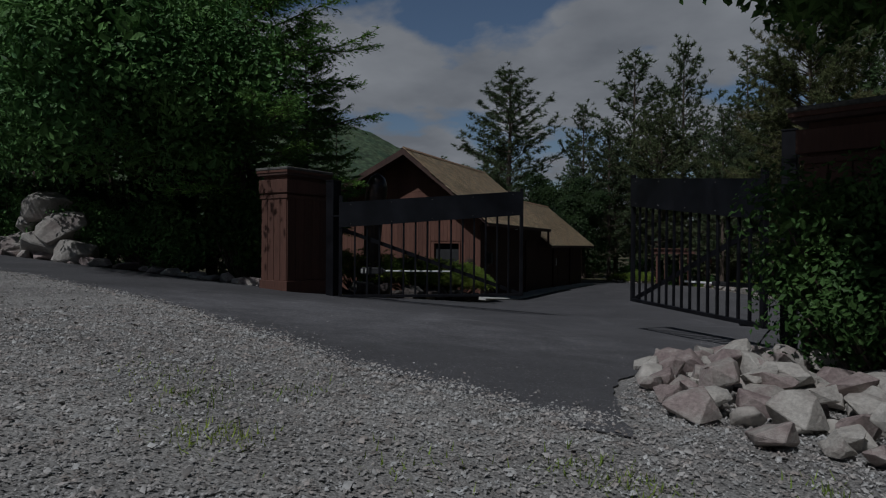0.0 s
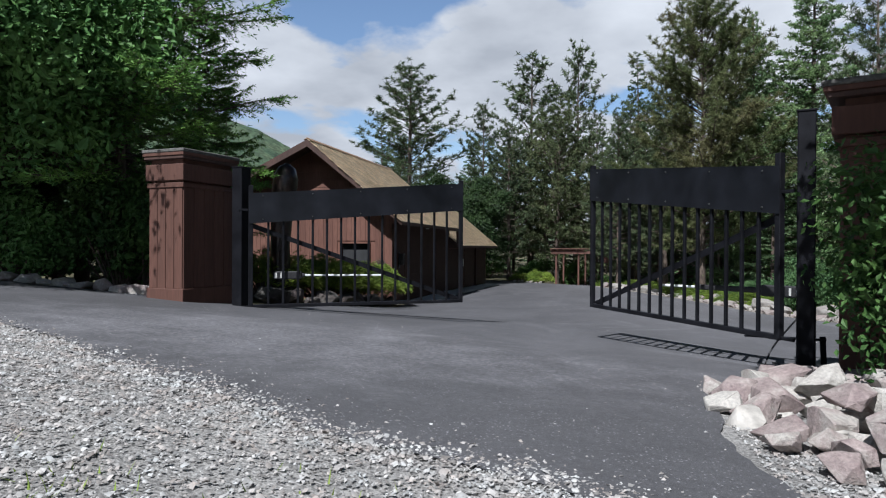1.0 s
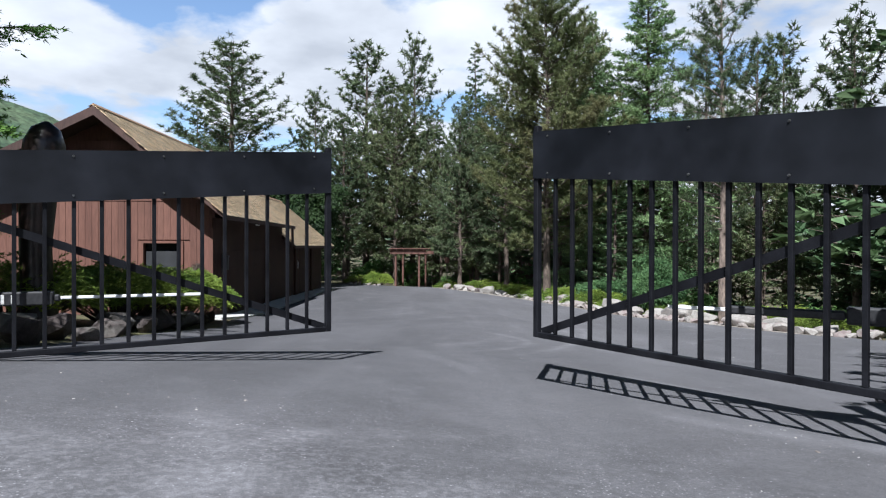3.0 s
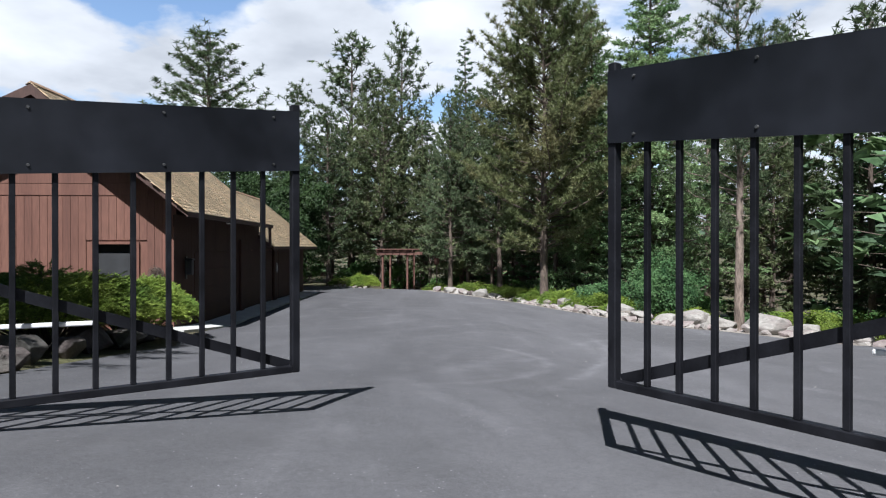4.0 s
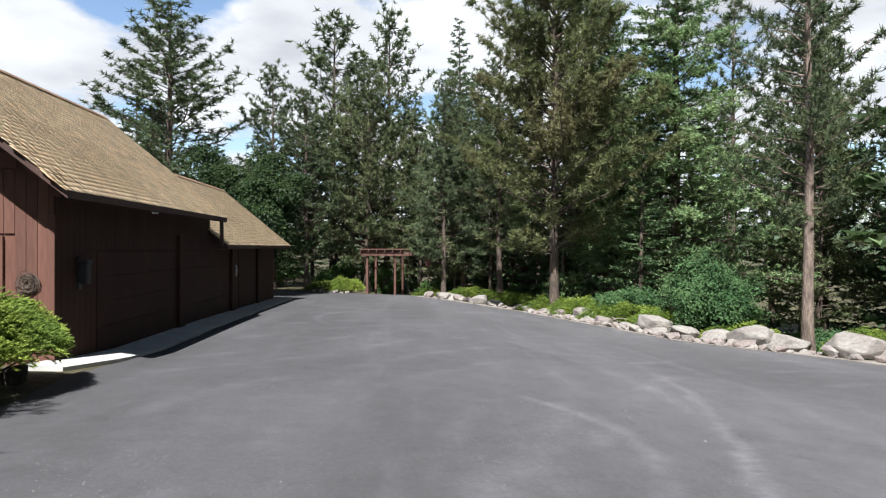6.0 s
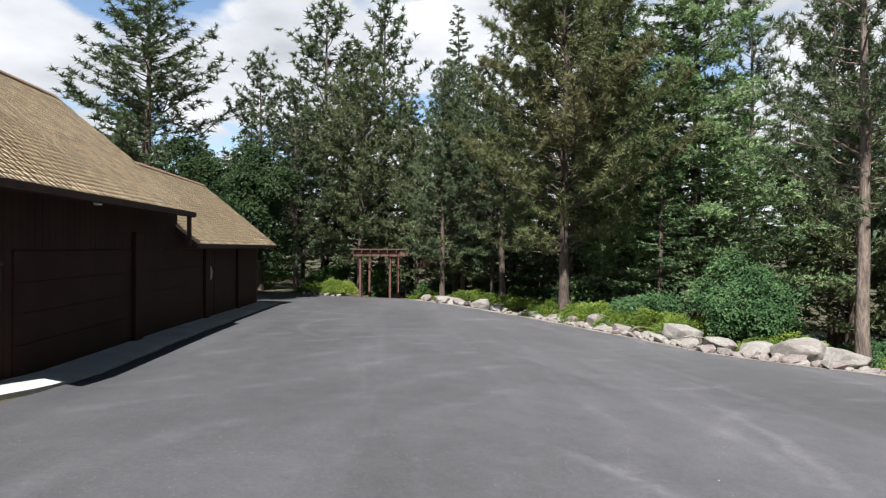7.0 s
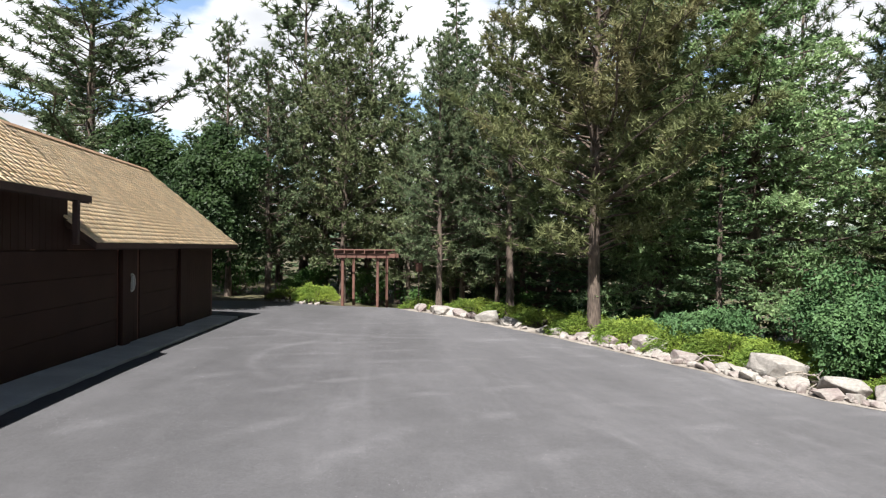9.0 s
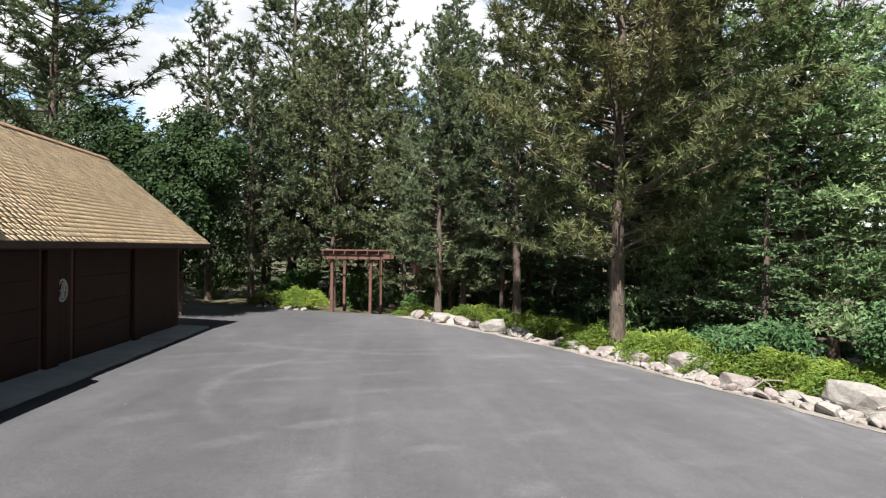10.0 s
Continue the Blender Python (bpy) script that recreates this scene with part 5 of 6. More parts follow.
def conifer(height, crown0, radius, seed, kind, density=1.0, full=1.0, far=1.0, tuft=(15, 0.15, 0.27, 0.0225)):
    """Meshes of a trunk with limbs and twigs, and of a crown of needles. A larger far gives fewer and larger needles;
    tuft holds the needles of a pine twig: how many, their least and greatest length, their width."""
    rng = np.random.default_rng(seed)
    wood = []
    zs = np.linspace(-0.5, height * 0.985, 10)
    lean = np.cumsum(rng.normal(0, 0.05, (10, 2)), 0) * height / 25
    rad = np.interp(zs, [-0.5, 0, height], [height * 0.0155, height * 0.0125, 0.015])
    spine = np.column_stack([lean, zs])
    wood.append(tube(spine, rad, 8 if far < 3 else 5))
    pine = kind == "pine"
    n_limb = int((height - crown0) * (8.5 if pine else 10.0) * density / (1.0 if far < 3 else 1.3))
    limbs = []
    for i in range(n_limb):
        u = (i + rng.random()) / n_limb
        z = crown0 + (height - crown0) * u
        if pine:
            L = radius * 1.15 * (1.0 - 0.86 * u ** 1.6) * rng.uniform(0.5, 1.1) * min(1, 0.6 + u * 3) * full
            rise = 0.05 + 0.85 * u + rng.normal(0, 0.15)
        else:
            L = radius * ((1.0 - u) ** 0.85 if full <= 1 else (1.0 - u ** full)) * rng.uniform(0.5, 1.12) + 0.12
            rise = -0.18 + 0.5 * u + rng.normal(0, 0.14)
        a = i * 2.399 + rng.normal(0, 0.4)
        start = np.array([np.interp(z, zs, spine[:, 0]), np.interp(z, zs, spine[:, 1]), z])
        d = np.array([math.cos(a), math.sin(a), rise])
        ts = np.linspace(0, 1, 5)
        pts = start + ts[:, None] * d * L + np.array([0, 0, 1]) * ((0.22 if pine else 0.12) * L * ts ** 2)[:, None]
        pts[1:] += rng.normal(0, (0.035 if pine else 0.015) * L, (4, 3))
        wood.append(tube(pts, np.array([0.03, 0.024, 0.017, 0.011, 0.005]) * (0.45 + L * 0.3), 4 if far == 1.0 else 3))
        limbs.append((pts, L, d))
    S, E = [], []               # twigs: where they leave the limb, and their tips
    for pts, L, d in limbs:
        m = max(3, int(L * (11.0 if pine else 17.0) * (full if pine else 1.0) / far ** 0.75))
        t = np.sort(rng.uniform(0.22 if pine else 0.08, 1.0, m)); t[-1] = 1.0
        base = np.column_stack([np.interp(t, np.linspace(0, 1, 5), pts[:, k]) for k in range(3)])
        out = unit(d)
        flat = unit(np.array([d[0], d[1], 0.0]))
        side = np.array([-flat[1], flat[0], 0])
        sgn = rng.choice([-1, 1], (m, 1)) * rng.uniform(0.3, 1.0, (m, 1))
        if pine:
            D = unit(out * 0.55 + side * sgn * 0.8 + rng.normal(0, 0.3, (m, 3)) + np.array([0, 0, 0.35]))
            ln = rng.uniform(0.12, 0.5, (m, 1)) * (0.55 + 0.25 * L * (1.2 - t[:, None]))
        else:
            up, wild = (0.14, 0.34) if kind == "bushy" else (-0.12, 0.16)
            D = unit(flat * 0.75 + side * sgn + rng.normal(0, wild, (m, 3)) + np.array([0, 0, up]))
            ln = (0.12 + 0.34 * L * (1.0 - 0.85 * t[:, None])) * rng.uniform(0.5, 1.1, (m, 1))
        S.append(base); E.append(base + D * ln)
    S, E = np.concatenate(S), np.concatenate(E)
    D = unit(E - S)
    if far < 3:                 # thin three-sided twigs
        n = len(S)
        p = unit(np.cross(D, np.array([0.3, 0.2, 1.0]))); q = np.cross(D, p)
        w = 0.009 * far
        V3 = np.stack([S + p * w, S - 0.5 * p * w + 0.87 * q * w, S - 0.5 * p * w - 0.87 * q * w, E], 1).reshape(-1, 3)
        i4 = 4 * np.arange(n)[:, None]
        F3 = np.concatenate([i4 + np.array([[0, 1, 3]]), i4 + np.array([[1, 2, 3]]), i4 + np.array([[2, 0, 3]])])
    if pine:                    # a round tuft at each twig's tip
        k = tuft[0] if far <= 1.0 else 11
        B = np.repeat(E, k, 0) - np.repeat(D, k, 0) * rng.uniform(0.0, 0.12, (len(E) * k, 1))
        dirs = unit(np.repeat(D, k, 0) * 0.55 + unit(rng.normal(0, 1, (len(B), 3))) + np.array([0, 0, 0.12]))
        V = blades(B, dirs, rng.uniform(tuft[1], tuft[2], (len(B), 1)) * far ** 0.45, tuft[3] * far ** 0.9, rng)
    elif kind == "bushy":       # short needles all round each twig
        k = 12
        t = rng.uniform(0.15, 1.05, (len(S) * k, 1))
        Dk = np.repeat(D, k, 0)
        B = np.repeat(S, k, 0) * (1 - t) + np.repeat(E, k, 0) * t + rng.normal(0, 0.025, (len(S) * k, 3))
        dirs = unit(Dk * 0.5 + unit(rng.normal(0, 1, (len(B), 3))) * 0.9 + np.array([0, 0, 0.25]))
        V = blades(B, dirs, rng.uniform(0.08, 0.15, (len(B), 1)) * far ** 0.5, 0.026 * far ** 0.9, rng)
    else:                       # flat sprays along each twig
        k = 11 if far <= 1.0 else 8
        t = rng.uniform(0.0, 1.08, (len(S) * k, 1))
        Dk = np.repeat(D, k, 0)
        B = np.repeat(S, k, 0) * (1 - t) + np.repeat(E, k, 0) * t + rng.normal(0, 0.02, (len(S) * k, 3))
        flat = unit(np.cross(Dk, np.array([0, 0, 1.0])))
        dirs = unit(Dk * 0.7 + flat * rng.choice([-1, 1], (len(B), 1)) * rng.uniform(0.1, 0.9, (len(B), 1)) + rng.normal(0, 0.3, (len(B), 3)) + np.array([0, 0, 0.1]))
        V = blades(B, dirs, rng.uniform(0.09, 0.18, (len(B), 1)) * far ** 0.5, 0.026 * far ** 0.9, rng)
    wood_v, wood_f = join(wood)
    if far < 3:
        return (wood_v, wood_f), V, (V3, F3)
    return (wood_v, wood_f), V, None


def tree_kind(name, height, crown0, radius, seed, kind, bark, needle, density=1.0, full=1.0, far=1.0, tuft=(15, 0.15, 0.27, 0.0225)):
    (wv, wf), V, twigs = conifer(height, crown0, radius, seed, kind, density, full, far, tuft)
    tw = set_mesh("branchwork", *twigs, M[bark]) if twigs else None
    return set_mesh("trunk", wv, wf, M[bark], True), tri_mesh("crown", V, M[needle]), height, tw


def plant(name, kind, x, y, top, turn, label, category="tree", group="trees in the wood", wide=1.0, z=None):
    """Set a tree so that its tip is at height top."""
    trunk, crown, h, tw = kind
    z0 = float(land(x, y)) if z is None else z
    s = (top - z0) / h
    ob = empty(name, (x, y, z0))
    ob.rotation_euler, ob.scale = (0, 0, turn), (s * wide, s * wide, s)
    tagged(ob, label, category, group)
    mesh_object("trunk", trunk, ob); mesh_object("crown", crown, ob)
    if tw:
        tagged(mesh_object("branchwork", tw, ob), kind="stuff")
    return ob


PINE = tree_kind("pine", 15, 2.2, 3.2, 1, "pine", "bark", "needle", 1.1)
PINE_B = tree_kind("pine", 15, 2.8, 2.9, 2, "pine", "bark", "needle", 1.0)
PINE_Y = tree_kind("pine", 15, 2.0, 3.7, 3, "pine", "bark", "needle_brown", 1.0, 1.1, 1.8)
PINE_O = tree_kind("pine", 15, 2.4, 3.6, 31, "pine", "bark", "needle_olive", 1.75, 1.12, 1.0, (22, 0.17, 0.31, 0.018))
PINE_T = tree_kind("pine", 15, 3.8, 2.9, 4, "pine", "bark_pine", "needle", 0.75, 0.9, 1.0, (20, 0.18, 0.3, 0.016))
FIR = tree_kind("fir", 15, 1.9, 3.3, 5, "bushy", "bark", "fir_light", 1.75, 1.3)
FIR_B = tree_kind("fir", 15, 0.8, 2.4, 6, "fir", "bark", "fir", 0.9)

PINE_F = tree_kind("pine", 15, 2.0, 3.3, 11, "pine", "bark", "needle", 0.9, 1.0, 2.0)
FIR_F = tree_kind("fir", 15, 0.8, 3.2, 12, "fir", "bark", "fir", 0.7, 1.0, 3.0)
FIR_D = tree_kind("fir", 17, 0.6, 4.2, 14, "fir", "bark", "fir", 0.45, 1.0, 4.5)
FIR_H = tree_kind("fir", 17, 0.6, 4.2, 15, "fir", "bark", "fir", 0.35, 1.0, 9.0)

WOOD = [  # kind, x, y, top, wide
    (PINE, 1.8, 47.6, 11.5, 1.0), (PINE_B, 4.7, 46.6, 13.0, 1.1), (PINE_Y, -2.6, 53.2, 13.5, 1.0), (PINE_F, -6.4, 52.6, 12.0, 1.1), (PINE_Y, 3.0, 49.5, 10.0, 1.1), (FIR_F, 7.8, 44.5, 10.5, 1.2),
    (PINE, -13.76, 49.94, 16.1, 1.75), (PINE_F, -5.47, 59.5, 19.0, 1.3), (PINE_F, -1.49, 60.05, 19.8, 1.0), (FIR_B, 3.62, 56.4, 18.2, 0.95),
    (PINE_O, 6.0, 39.4, 15.6, 1.08), (FIR, 11.5, 39.7, 17.4, 1.2), (PINE_T, 10.8, 29.5, 13.4, 1.0), (PINE_F, 2.91, 51.7, 13.2, 1.0),
    (PINE_F, -8.73, 54.3, 13.9, 1.0), (PINE_Y, -3.84, 56.02, 12.8, 1.0), (PINE_F, 0.34, 58.94, 13.5, 1.0), (PINE_Y, 9.21, 47.7, 16.9, 1.0),
    (FIR, 8.9, 41.0, 15.5, 0.85), (PINE_B, 17.51, 40.02, 13.7, 1.0), (PINE_F, 20.03, 35.29, 13.3, 1.0), (FIR_B, 21.71, 38.64, 13.7, 1.0),
    (PINE_F, 24.59, 34.3, 14.3, 1.0), (PINE_F, 27.87, 37.22, 14.1, 1.0), (FIR_B, -19.85, 61.02, 15.2, 1.0), (PINE_F, 5.47, 61.58, 15.5, 1.0),
    (FIR_F, -11.31, 63.85, 13.1, 1.0), (PINE_T, 17.51, 45.93, 16.1, 1.0), (PINE_F, 22.08, 44.93, 15.5, 1.0), (FIR_B, 12.16, 51.16, 15.7, 1.0), (PINE_Y, -17.2, 58.5, 11.9, 1.0),
    (PINE_Y, -6.77, 58.28, 11.3, 1.1), (FIR_F, -2.51, 62.12, 10.0, 1.2), (PINE_Y, 0.73, 53.69, 9.4, 1.1), (PINE_F, 4.55, 48.31, 10.5, 0.9), (FIR_F, 6.41, 51.18, 10.5, 1.1),
    (FIR_F, 14.84, 48.55, 9.3, 1.2), (FIR_F, 18.24, 51, 9.3, 1.2), (FIR_F, 11.04, 44.08, 8.9, 1.3), (FIR_F, -13.78, 59.76, 10.2, 1.3), (FIR_F, 2.89, 64.5, 9.2, 1.3), (FIR_F, -8.03, 68.16, 9.7, 1.3), (PINE_Y, 16.67, 37.52, 8.4, 1.2), (FIR_F, 9.02, 37.34, 6.8, 1.3),
    (FIR_F, 26.51, 45.93, 10.3, 1.2), (FIR_F, 30.94, 41.01, 11.3, 1.2), (PINE_F, 32.59, 34.3, 12.5, 1.0), (FIR_F, 29.74, 29.12, 11.5, 1.0), (PINE_F, 25.74, 24.87, 12.6, 1.0), (FIR_F, 20.69, 20.14, 11.5, 1.0), (PINE_F, 16.91, 13.37, 12.3, 1.0),
    (FIR_F, -17.96, 46.32, 9.4, 1.0), (FIR_F, -20.48, 35.34, 11.4, 1.0), (PINE_F, -19.79, 25.36, 12.2, 1.0), (FIR_F, -19.85, 16.19, 12.7, 1.0), (FIR_F, -12.83, 15.68, 12.5, 1.0), (FIR_F, -16.32, 12.74, 10.8, 1.1),
    # unseen trees behind and beside the camera, added only to shape the light
    (PINE_F, -7.17, -15.97, 14.0, 1.0), (FIR_F, 0.03, -18.95, 14.0, 1.1), (PINE_F, 7.13, -14.78, 14.0, 1.0), (FIR_F, 14.29, -10.85, 14.0, 1.0), (PINE_F, 16.89, 0.16, 13.0, 1.0), (FIR_F, 21.06, 6.53, 13.0, 1.0), (FIR_F, -16.16, -17.1, 14.0, 1.1), (PINE_F, -25.16, -12.1, 14.0, 1.0), (PINE_F, -29.15, -0.12, 14.0, 1.0),
]
LABELS = {id(PINE): "tall grey-green pine with open crown", id(PINE_B): "tall open-crowned pine with bare lower trunk", id(PINE_Y): "bushy pine with yellowing olive needles", id(PINE_O): "broad pine with browning olive needles behind the border rocks",
          id(PINE_T): "slender pine with pale scaly trunk", id(FIR): "dense dark green fir with layered boughs", id(FIR_B): "narrow pointed dark green fir",
          id(PINE_F): "pine standing back in the wood", id(FIR_F): "dark fir standing back in the wood", id(FIR_D): "tall dark fir deep in the wood", id(FIR_H): "tall dark fir added to block low sky light"}
RING = random.Random(8)
for x, y, top in ((-15.98, 69.46, 9), (-11.3, 72.79, 9), (-5.21, 73.59, 9), (-0.23, 68.99, 9), (4.44, 70.54, 9), (8.59, 66.78, 10), (9.26, 56.99, 10), (12.74, 61, 10), (17.42, 58.02, 11), (22.05, 55.03, 11), (26.24, 51, 11), (25.44, 41.01, 9), (30.51, 45.93, 11), (35.37, 37.22, 11)):
    WOOD.append((FIR_D, x, y, top, 1.7))
for x, y, top in ((-10.6, 15.6, 8.5), (-12.9, 16.6, 9.0), (-15.6, 16.4, 9.5), (-18.4, 14.6, 9.5), (-14.4, 14.2, 7.5)):
    WOOD.append((FIR_D, x, y, top, 1.5))
for x, y, top in ((-12.38, 66.67, 12), (-8.59, 66.16, 12.5), (-3.51, 65.73, 13), (0.82, 63.19, 13), (3.92, 60.51, 12.5), (7.13, 57.85, 12.5), (10.5, 53.14, 12), (14.72, 51.1, 12), (21.0, 48.2, 11)):
    WOOD.append((FIR_D, x, y, top, 1.25))
# unseen firs to the right, added to keep low sky light off the garage
for n in range(6):
    WOOD.append((FIR_H, 15.0 + 1.3 * (n % 2), 4.0 + 3.6 * n, 15.0 + n % 3, 1.35))
# ring of firs added around the place to block low sky light
for n in range(11):
    WOOD.append((FIR_H, RING.uniform(-34, 34), RING.uniform(-32, -22), RING.uniform(17, 23), 1.6))
for n in range(12):
    WOOD.append((FIR_H, RING.uniform(22, 27), -22 + n * 5.0, RING.uniform(17, 23), 1.6))
    WOOD.append((FIR_H, RING.uniform(29, 36), -20 + n * 5.0, RING.uniform(18, 24), 1.6))
    if n % 2:
        WOOD.append((FIR_H, RING.uniform(-38, -27), -20 + n * 6.0, RING.uniform(14, 19), 1.4))
for n, (kind, x, y, top, wide) in enumerate(WOOD):
    plant("fir_tree" if kind in (FIR, FIR_B, FIR_F, FIR_D, FIR_H) else "pine_tree", kind, x, y, top, n * 1.7, LABELS[id(kind)], wide=wide)


def clump_crown(radii, n, size, seed, lumps=26, inner=0.35, gap=0.5):
    """Leaves gathered on the outside of uneven lumps within an ellipsoid; also the limbs that carry the lumps."""
    rng = np.random.default_rng(seed)
    R = np.array(radii)
    C = unit(rng.normal(0, 1, (lumps, 3))) * rng.uniform(0.35, 0.85, (lumps, 1))
    C = C * R
    lr = rng.uniform(0.22, 0.42, lumps) * R.mean()
    which = rng.integers(0, lumps, n)
    N = unit(rng.normal(0, 1, (n, 3)) + np.array([0, 0, 0.25]))
    P = C[which] + N * (lr[which] * rng.uniform(inner, 1.08, n) ** gap)[:, None] * np.array([1, 1, 0.8])
    N = unit(N + rng.normal(0, 0.55, (n, 3)) + np.array([-0.12, -0.5, 0.55]))
    V = leaves(P, N, rng.uniform(0.6, 1.25, n) * size, rng)
    k = n // 6                  # larger leaves within the lumps close the crown
    which = rng.integers(0, lumps, k)
    Q = unit(rng.normal(0, 1, (k, 3)))
    W = leaves(C[which] + Q * (lr[which] * rng.uniform(0.1, 0.72, k))[:, None], unit(Q + rng.normal(0, 0.5, (k, 3))), rng.uniform(1.5, 2.4, k) * size, rng)
    return np.concatenate([V, W]), C


def broadleaf(name, place, radii, lift, n, size, seed, material, label, category="shrub", group="", lumps=26, shift=(0.0, 0.0)):
    x, y = place
    z0 = float(land(x, y))
    ob = empty(name, (x, y, z0))
    tagged(ob, label, category, group)
    V, C = clump_crown(radii, n, size, seed, lumps)
    C = C + np.array([shift[0], shift[1], 0])
    V = V + np.array([shift[0], shift[1], lift])
    V[:, 2] = np.maximum(V[:, 2], 0.02 + 0.1 * np.abs(np.sin(V[:, 0] * 7)))
    wood = []
    crown_tree = lift > 3
    if crown_tree:
        hs = np.linspace(-0.3, lift * 1.1, 7)
        wood.append(tube(np.column_stack([0.08 * np.sin(hs * 1.3), 0.06 * np.cos(hs * 1.7), hs]), np.linspace(0.035 * lift, 0.012 * lift, 7), 8))
    for c in C:
        if crown_tree:
            h0 = lift * (0.45 + 0.35 * (c[2] / radii[2] + 1) / 2)
            q = c + np.array([0, 0, lift])
            p = np.array([0, 0, min(h0, q[2] - 0.1)])
            wood.append(tube(np.array([p, (p * 0.6 + q * 0.4) + np.array([0, 0, -0.15]), q]), [0.045, 0.03, 0.008], 4))
            continue
        p = np.array([c[0] * 0.1, c[1] * 0.1, -0.2]); q = c + np.array([0, 0, lift])
        q[2] = max(q[2], 0.15)
        mid = (p + q) / 2 + np.array([c[0] * 0.1, c[1] * 0.1, 0.1 * abs(q[2])])
        wood.append(tube(np.array([p, mid, q]), [0.012 * lift + 0.012, 0.008 * lift + 0.008, 0.006], 5))
    wv, wf = join(wood)
    tagged(mesh_object("stem", set_mesh("stem", wv, wf, M["bark"], True), ob), kind="stuff")
    mesh_object("foliage", tri_mesh("foliage", V, M[material]), ob)
    return ob


broadleaf("round_shrub", (9.2, 31.9), (1.65, 1.5, 1.3), 1.3, 20000, 0.052, 21, "leaf_shrub", "round dense mid green leafy shrub behind boulders", lumps=60)
broadleaf("shrub", (7.83, 35.68), (1.4, 1.1, 0.72), 0.65, 7000, 0.06, 22, "leaf_shrub", "low spreading green leafy shrub", lumps=40)
broadleaf("shrub", (8.27, 37.91), (1.4, 1.1, 0.7), 0.6, 6000, 0.065, 37, "leaf_shrub", "low spreading green leafy shrub", lumps=36)
broadleaf("shrub", (7.31, 40.71), (1.3, 1.0, 0.6), 0.5, 5000, 0.065, 38, "leaf_shrub", "low spreading green leafy shrub", lumps=36)
broadleaf("shrub", (11.77, 30.28), (1.3, 1.2, 0.5), 0.4, 6000, 0.05, 23, "leaf_shrub", "low spreading green leafy shrub", lumps=36)
broadleaf("maple_tree", (-7.9, 46.8), (2.9, 2.6, 3.5), 4.6, 26000, 0.10, 24, "leaf_maple_shade", "dark green leafy maple beyond the garage", "tree", lumps=70)
broadleaf("maple_tree", (-11.2, 47.6), (2.8, 2.4, 3.4), 5.0, 14000, 0.10, 25, "leaf_maple_shade", "dark green leafy maple beyond the garage", "tree", lumps=50)
for n, (x, y, rx, rz_) in enumerate(((-8.69, 55.61, 2.2, 1.2), (-4.66, 54.93, 1.8, 1.0), (-1.22, 54.93, 2.0, 1.1), (2.22, 53.14, 2.0, 1.1), (5.53, 49.84, 1.9, 1.1), (8.47, 45.6, 1.9, 1.2), (-12.89, 54.12, 2.2, 1.6), (9.7, 41.22, 1.6, 1.1), (12.85, 37.17, 1.8, 1.0), (17.04, 32.58, 2.0, 1.1))):
    broadleaf("shrub", (x, y), (rx, 1.0, rz_), rz_ * 0.8, 3500, 0.07, 80 + n, "leaf_dark", "dark leafy undergrowth below the trees", lumps=36)
# beside the left pillar
broadleaf("shrub", (-7.77, 12.01), (1.1, 0.7, 1.3), 1.2, 6000, 0.065, 162, "leaf_dark", "dark leafy undergrowth below the trees", lumps=40)
# near-black leaf colour here stands in for shade under the canopy
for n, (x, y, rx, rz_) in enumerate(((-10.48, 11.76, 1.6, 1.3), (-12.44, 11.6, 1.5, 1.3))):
    broadleaf("shrub", (x, y), (rx, 0.8, rz_), rz_ * 0.9, 6000, 0.065, 160 + n, "leaf_maple_shade", "dark leafy undergrowth below the trees", lumps=40)
BL = "large leafy tree with bright green outer leaves"
broadleaf("leafy_tree", (-9.58, 12.99), (3.5, 3.3, 2.3), 4.15, 42000, 0.075, 26, "leaf", BL, "tree", lumps=130, shift=(0.6, -3.0))
broadleaf("leafy_tree", (-13.42, 12.74), (3.2, 3.2, 2.6), 4.5, 28000, 0.075, 29, "leaf", BL, "tree", lumps=110, shift=(0, -2.0))
broadleaf("leafy_tree", (-11.41, 13.22), (3.0, 1.6, 3.0), 5.9, 15000, 0.08, 31, "leaf", BL, "tree", lumps=80)
broadleaf("shrub", (-9.7, 11.46), (1.9, 0.7, 0.9), 0.8, 9000, 0.055, 27, "leaf", "leafy green shrub behind the edging stones", lumps=60)
broadleaf("shrub", (-11.76, 11.03), (1.5, 0.7, 0.75), 0.7, 6000, 0.055, 30, "leaf", "leafy green shrub behind the edging stones", lumps=40)
for n, (x, y, rx, rz_) in enumerate(((-7.4, 12.16, 1.1, 1.0), (-13.63, 12.17, 1.6, 1.2), (-15.64, 11.51, 1.5, 1.2), (-8.7, 13.26, 1.6, 1.4), (-11.22, 12.84, 1.8, 1.5))):
    broadleaf("shrub", (x, y), (rx, 0.8, rz_), rz_ * 0.9, 6000, 0.065, 60 + n, "leaf_dark", "dark leafy undergrowth below the trees", lumps=40)
broadleaf("shrub", (-14.15, 11.22), (1.4, 0.8, 1.2), 1.1, 6000, 0.06, 36, "leaf", "leafy green shrub behind the edging stones", lumps=40)
FIR_L = tree_kind("fir", 11.5, 2.6, 3.8, 9, "fir", "bark", "fir_near", 1.7, 2.2, 0.6)
plant("fir_tree", FIR_L, -8.14, 12.45, 11.3, 0.4, "large dark fir behind the gate pillar with long boughs", group="", wide=1.04)
plant("fir_tree", FIR_L, -8.21, 15, 8.6, 2.1, "dark fir shading the juniper bed", group="", wide=0.66)
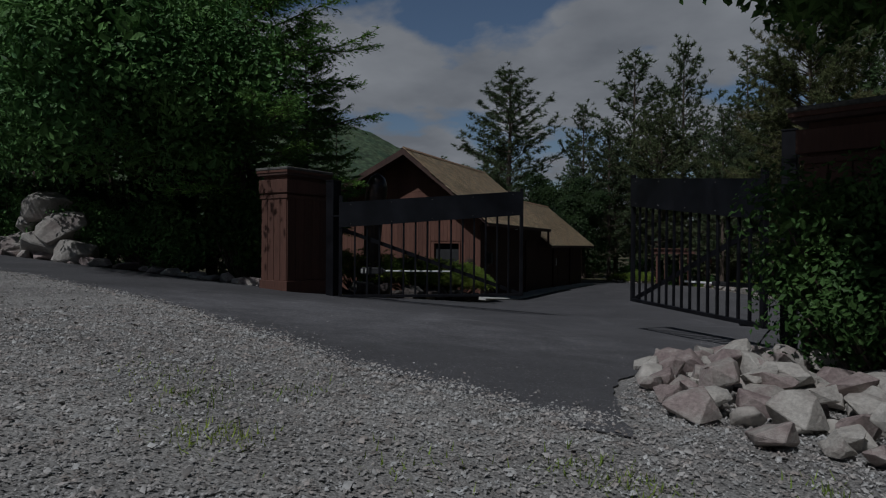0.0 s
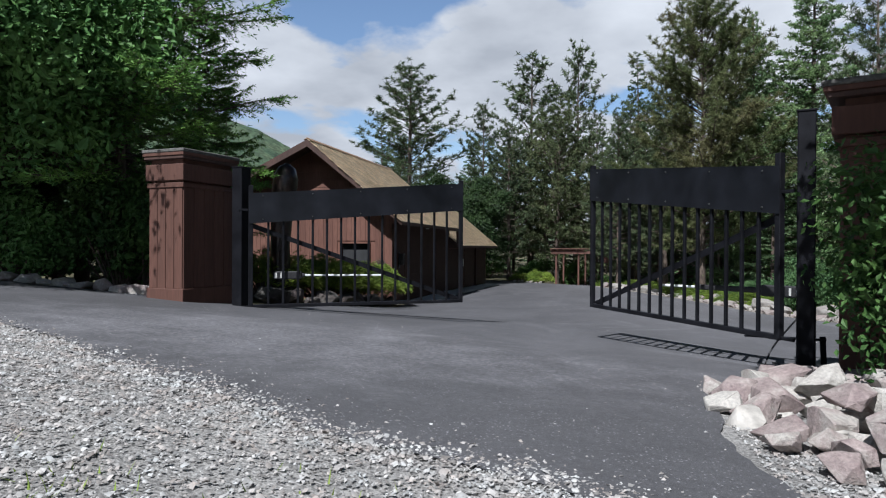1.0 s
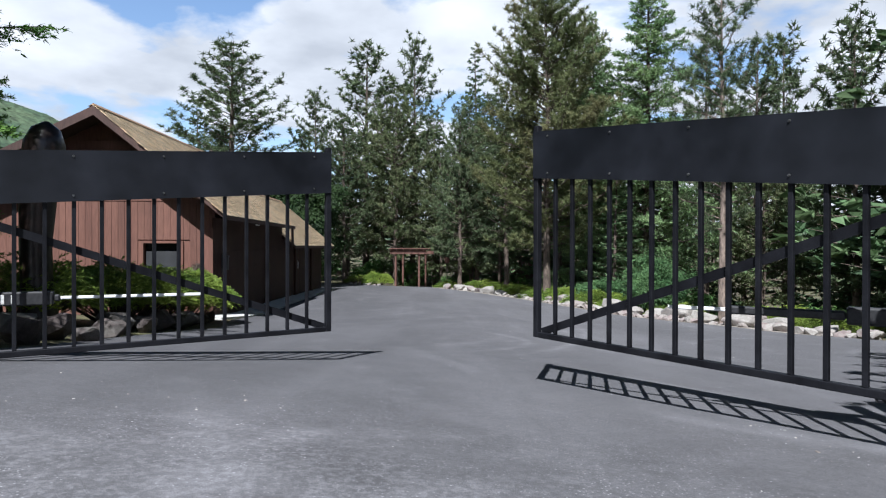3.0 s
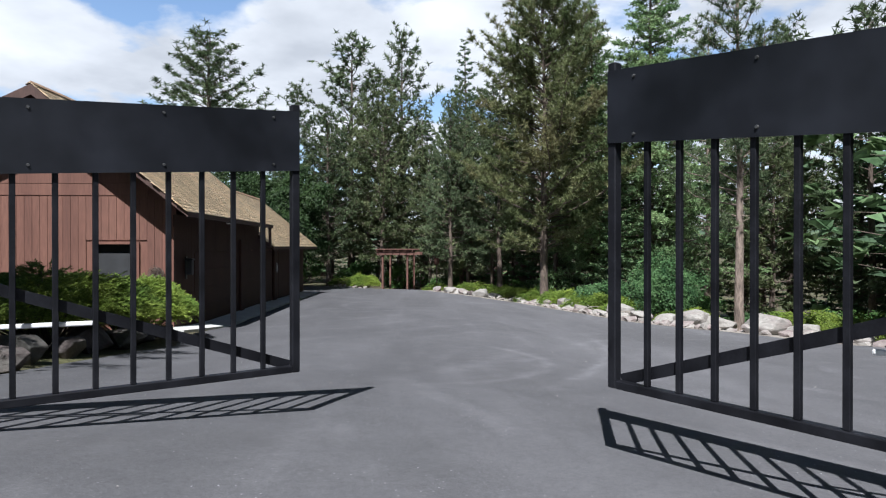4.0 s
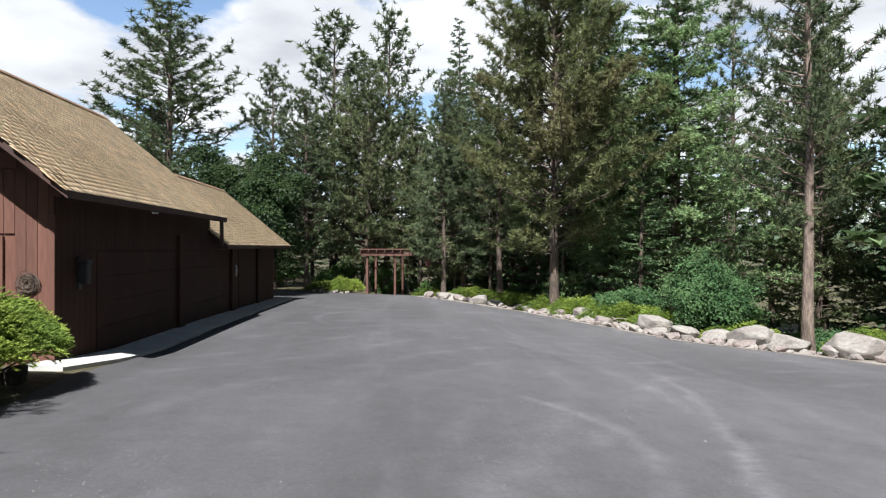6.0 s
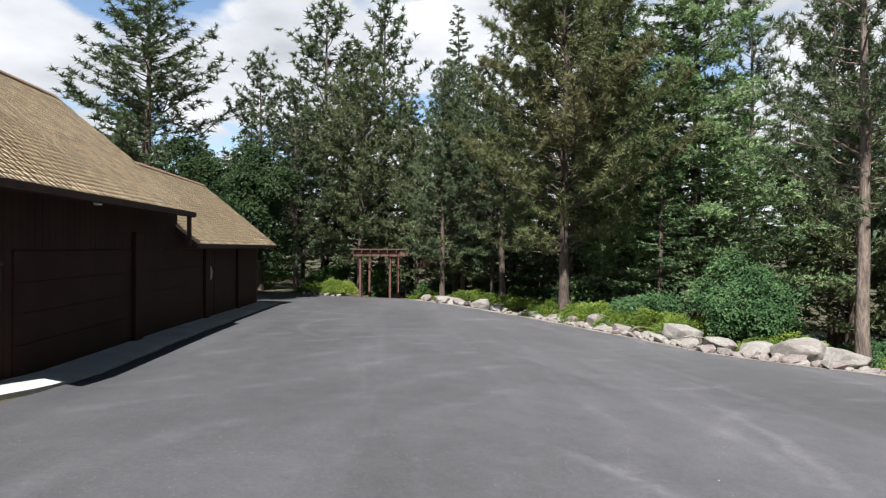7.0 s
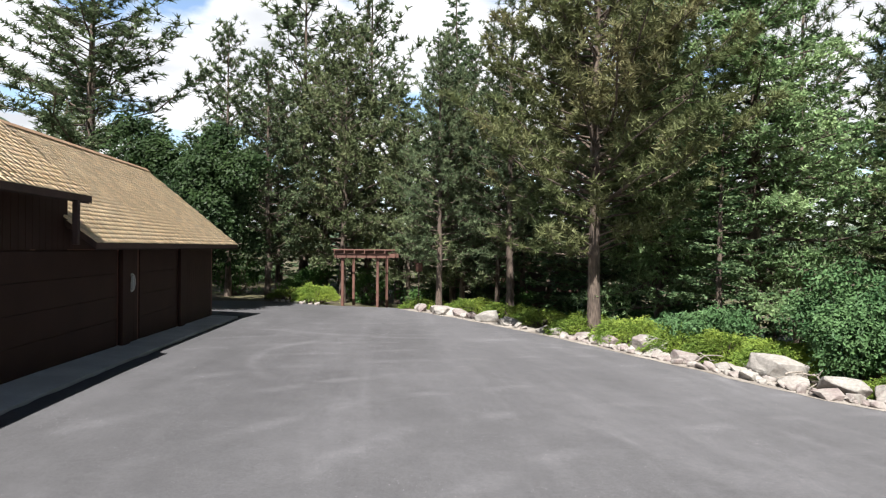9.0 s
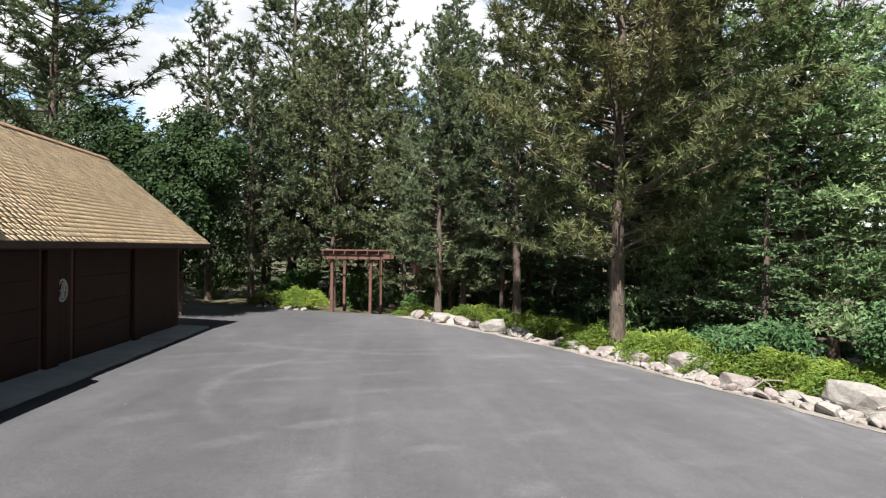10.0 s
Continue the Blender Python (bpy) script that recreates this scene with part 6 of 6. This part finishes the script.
# over the stone pile, before the right pillar
broadleaf("overhanging_shrub", (3.05, 6.7), (1.15, 0.95, 1.05), 1.0, 21000, 0.036, 28, "leaf_dark", "leafy green shrub overhanging the stone pile", lumps=80)
broadleaf("overhanging_shrub", (3.82, 6.9), (1.2, 0.9, 1.0), 1.1, 9000, 0.045, 33, "leaf_dark", "leafy green shrub overhanging the stone pile", lumps=60)
broadleaf("leafy_tree", (3.95, 6.3), (2.1, 1.8, 1.6), 3.75, 46000, 0.058, 34, "leaf_dark", "leafy tree with boughs hanging over the stone pile", "tree", lumps=90, shift=(-0.55, -0.75))
plant("fir_tree", FIR_F, 5.66, 8.57, 13.0, 2.0, "dark fir beside the shaded gate pillar", group="", wide=1.1)
# fir kept out of view, added to cast shade on the right pillar
FIR_SHADE = tree_kind("fir", 14, 5.6, 2.4, 13, "fir", "bark", "fir", 1.5, 2.0, 1.6)
plant("fir_tree", FIR_SHADE, 3.69, 3.74, 15.5, 1.0, "unseen fir added to shade the right pillar", group="")


def juniper(place, radii, n, seed, label, lift=0.0):
    """Spreading juniper: layered feathery sprays over a flat-topped mound."""
    rng = np.random.default_rng(seed)
    x, y = place
    ob = empty("juniper", (x, y, float(land(x, y))))
    tagged(ob, label, "juniper", "junipers")
    R = np.array(radii)
    az = rng.uniform(0, 6.283, n)
    r = np.sqrt(rng.uniform(0.02, 1.0, n))
    edge = 1 + 0.25 * np.array([noise.noise((math.cos(a) * 1.6, math.sin(a) * 1.6, seed * 3.1)) for a in az])
    X, Y = np.cos(az) * r * edge, np.sin(az) * r * edge
    bumps = np.array([noise.noise((p * 2.2, q * 2.2, seed)) for p, q in zip(X, Y)])
    topz = (1 - 0.75 * r ** 3) * (0.85 + 0.35 * bumps)
    layer = rng.random(n) ** 0.55
    P = np.column_stack([X * R[0], Y * R[1], lift + np.maximum(0.05, topz * (0.12 + 0.88 * layer)) * R[2]])
    D = unit(np.column_stack([np.cos(az), np.sin(az), rng.uniform(0.05, 0.55, n)]) + rng.normal(0, 0.3, (n, 3)))
    k = 24 if lift > 0.2 else 16
    t = rng.uniform(0, 1, (n * k, 1))
    Dk = np.repeat(D, k, 0)
    B = np.repeat(P, k, 0) + Dk * (t - 0.25) * 0.26 + np.array([0, 0, -0.07]) * t ** 2
    side = unit(np.cross(Dk, np.array([0, 0, 1.0])))
    dd = unit(Dk * 0.9 + side * rng.choice([-1, 1], (n * k, 1)) * rng.uniform(0.2, 0.9, (n * k, 1)) + rng.normal(0, 0.25, (n * k, 3)))
    V = blades(B, dd, rng.uniform(0.04, 0.10, (n * k, 1)) * (1.25 - 0.6 * t), 0.009 if lift > 0.2 else 0.0105, rng)
    wood = []
    for i in range(0, n, max(1, n // 50)):
        wood.append(tube(np.array([[0, 0, -0.15], P[i] * np.array([0.5, 0.5, 0.35]), P[i]]), [0.03, 0.016, 0.004], 4))
    wv, wf = join(wood)
    tagged(mesh_object("stem", set_mesh("stem", wv, wf, M["bark"], True), ob), kind="stuff")
    mesh_object("foliage", tri_mesh("foliage", V, M["juniper"]), ob)
    return ob


YG = "low spreading yellow-green juniper"
for n, (x, y, rx, ry, rz_, cnt, lift) in enumerate(((-6.0, 19.9, 1.15, 1.5, 0.85, 3800, 0.36), (-6.1, 17.4, 1.2, 1.5, 0.8, 2600, 0.42), (-6.9, 18.6, 1.3, 1.6, 0.85, 1700, 0.35), (-6.6, 14.9, 1.2, 1.2, 0.85, 1300, 0.3),
        (7.2, 35.6, 1.1, 1.0, 0.85, 1800, 0.05), (6.5, 37.6, 1.2, 1.0, 0.8, 1600, 0.05), (9.5, 30.6, 1.2, 0.9, 0.6, 1300, 0.05), (8.1, 33.2, 1.0, 1.1, 0.75, 1600, 0.05), (7.5, 34.3, 1.0, 0.9, 0.8, 1500, 0.05),
        (5.9, 39.9, 1.2, 1.0, 0.7, 1200, 0.05), (3.1, 46.0, 1.1, 0.9, 0.6, 900, 0.05), (1.3, 48.6, 1.2, 0.8, 0.65, 900, 0.05), (-3.75, 50.4, 1.1, 0.9, 0.95, 1400, 0.05), (-5.3, 52.3, 1.0, 0.8, 0.6, 600, 0.05),
        (11.9, 27.7, 1.6, 1.0, 0.85, 1700, 0.1), (13.4, 26.2, 1.5, 1.0, 0.85, 1400, 0.1), (5.1, 42.6, 1.0, 0.9, 0.6, 800, 0.05), (4.2, 44.6, 1.0, 0.9, 0.6, 700, 0.05), (7.3, 38.9, 1.2, 1.0, 0.7, 1000, 0.05))):
    juniper((x, y), (rx, ry, rz_), cnt, 40 + n, YG + (" over boulders by the garage" if n < 4 else " behind border boulders"), lift)
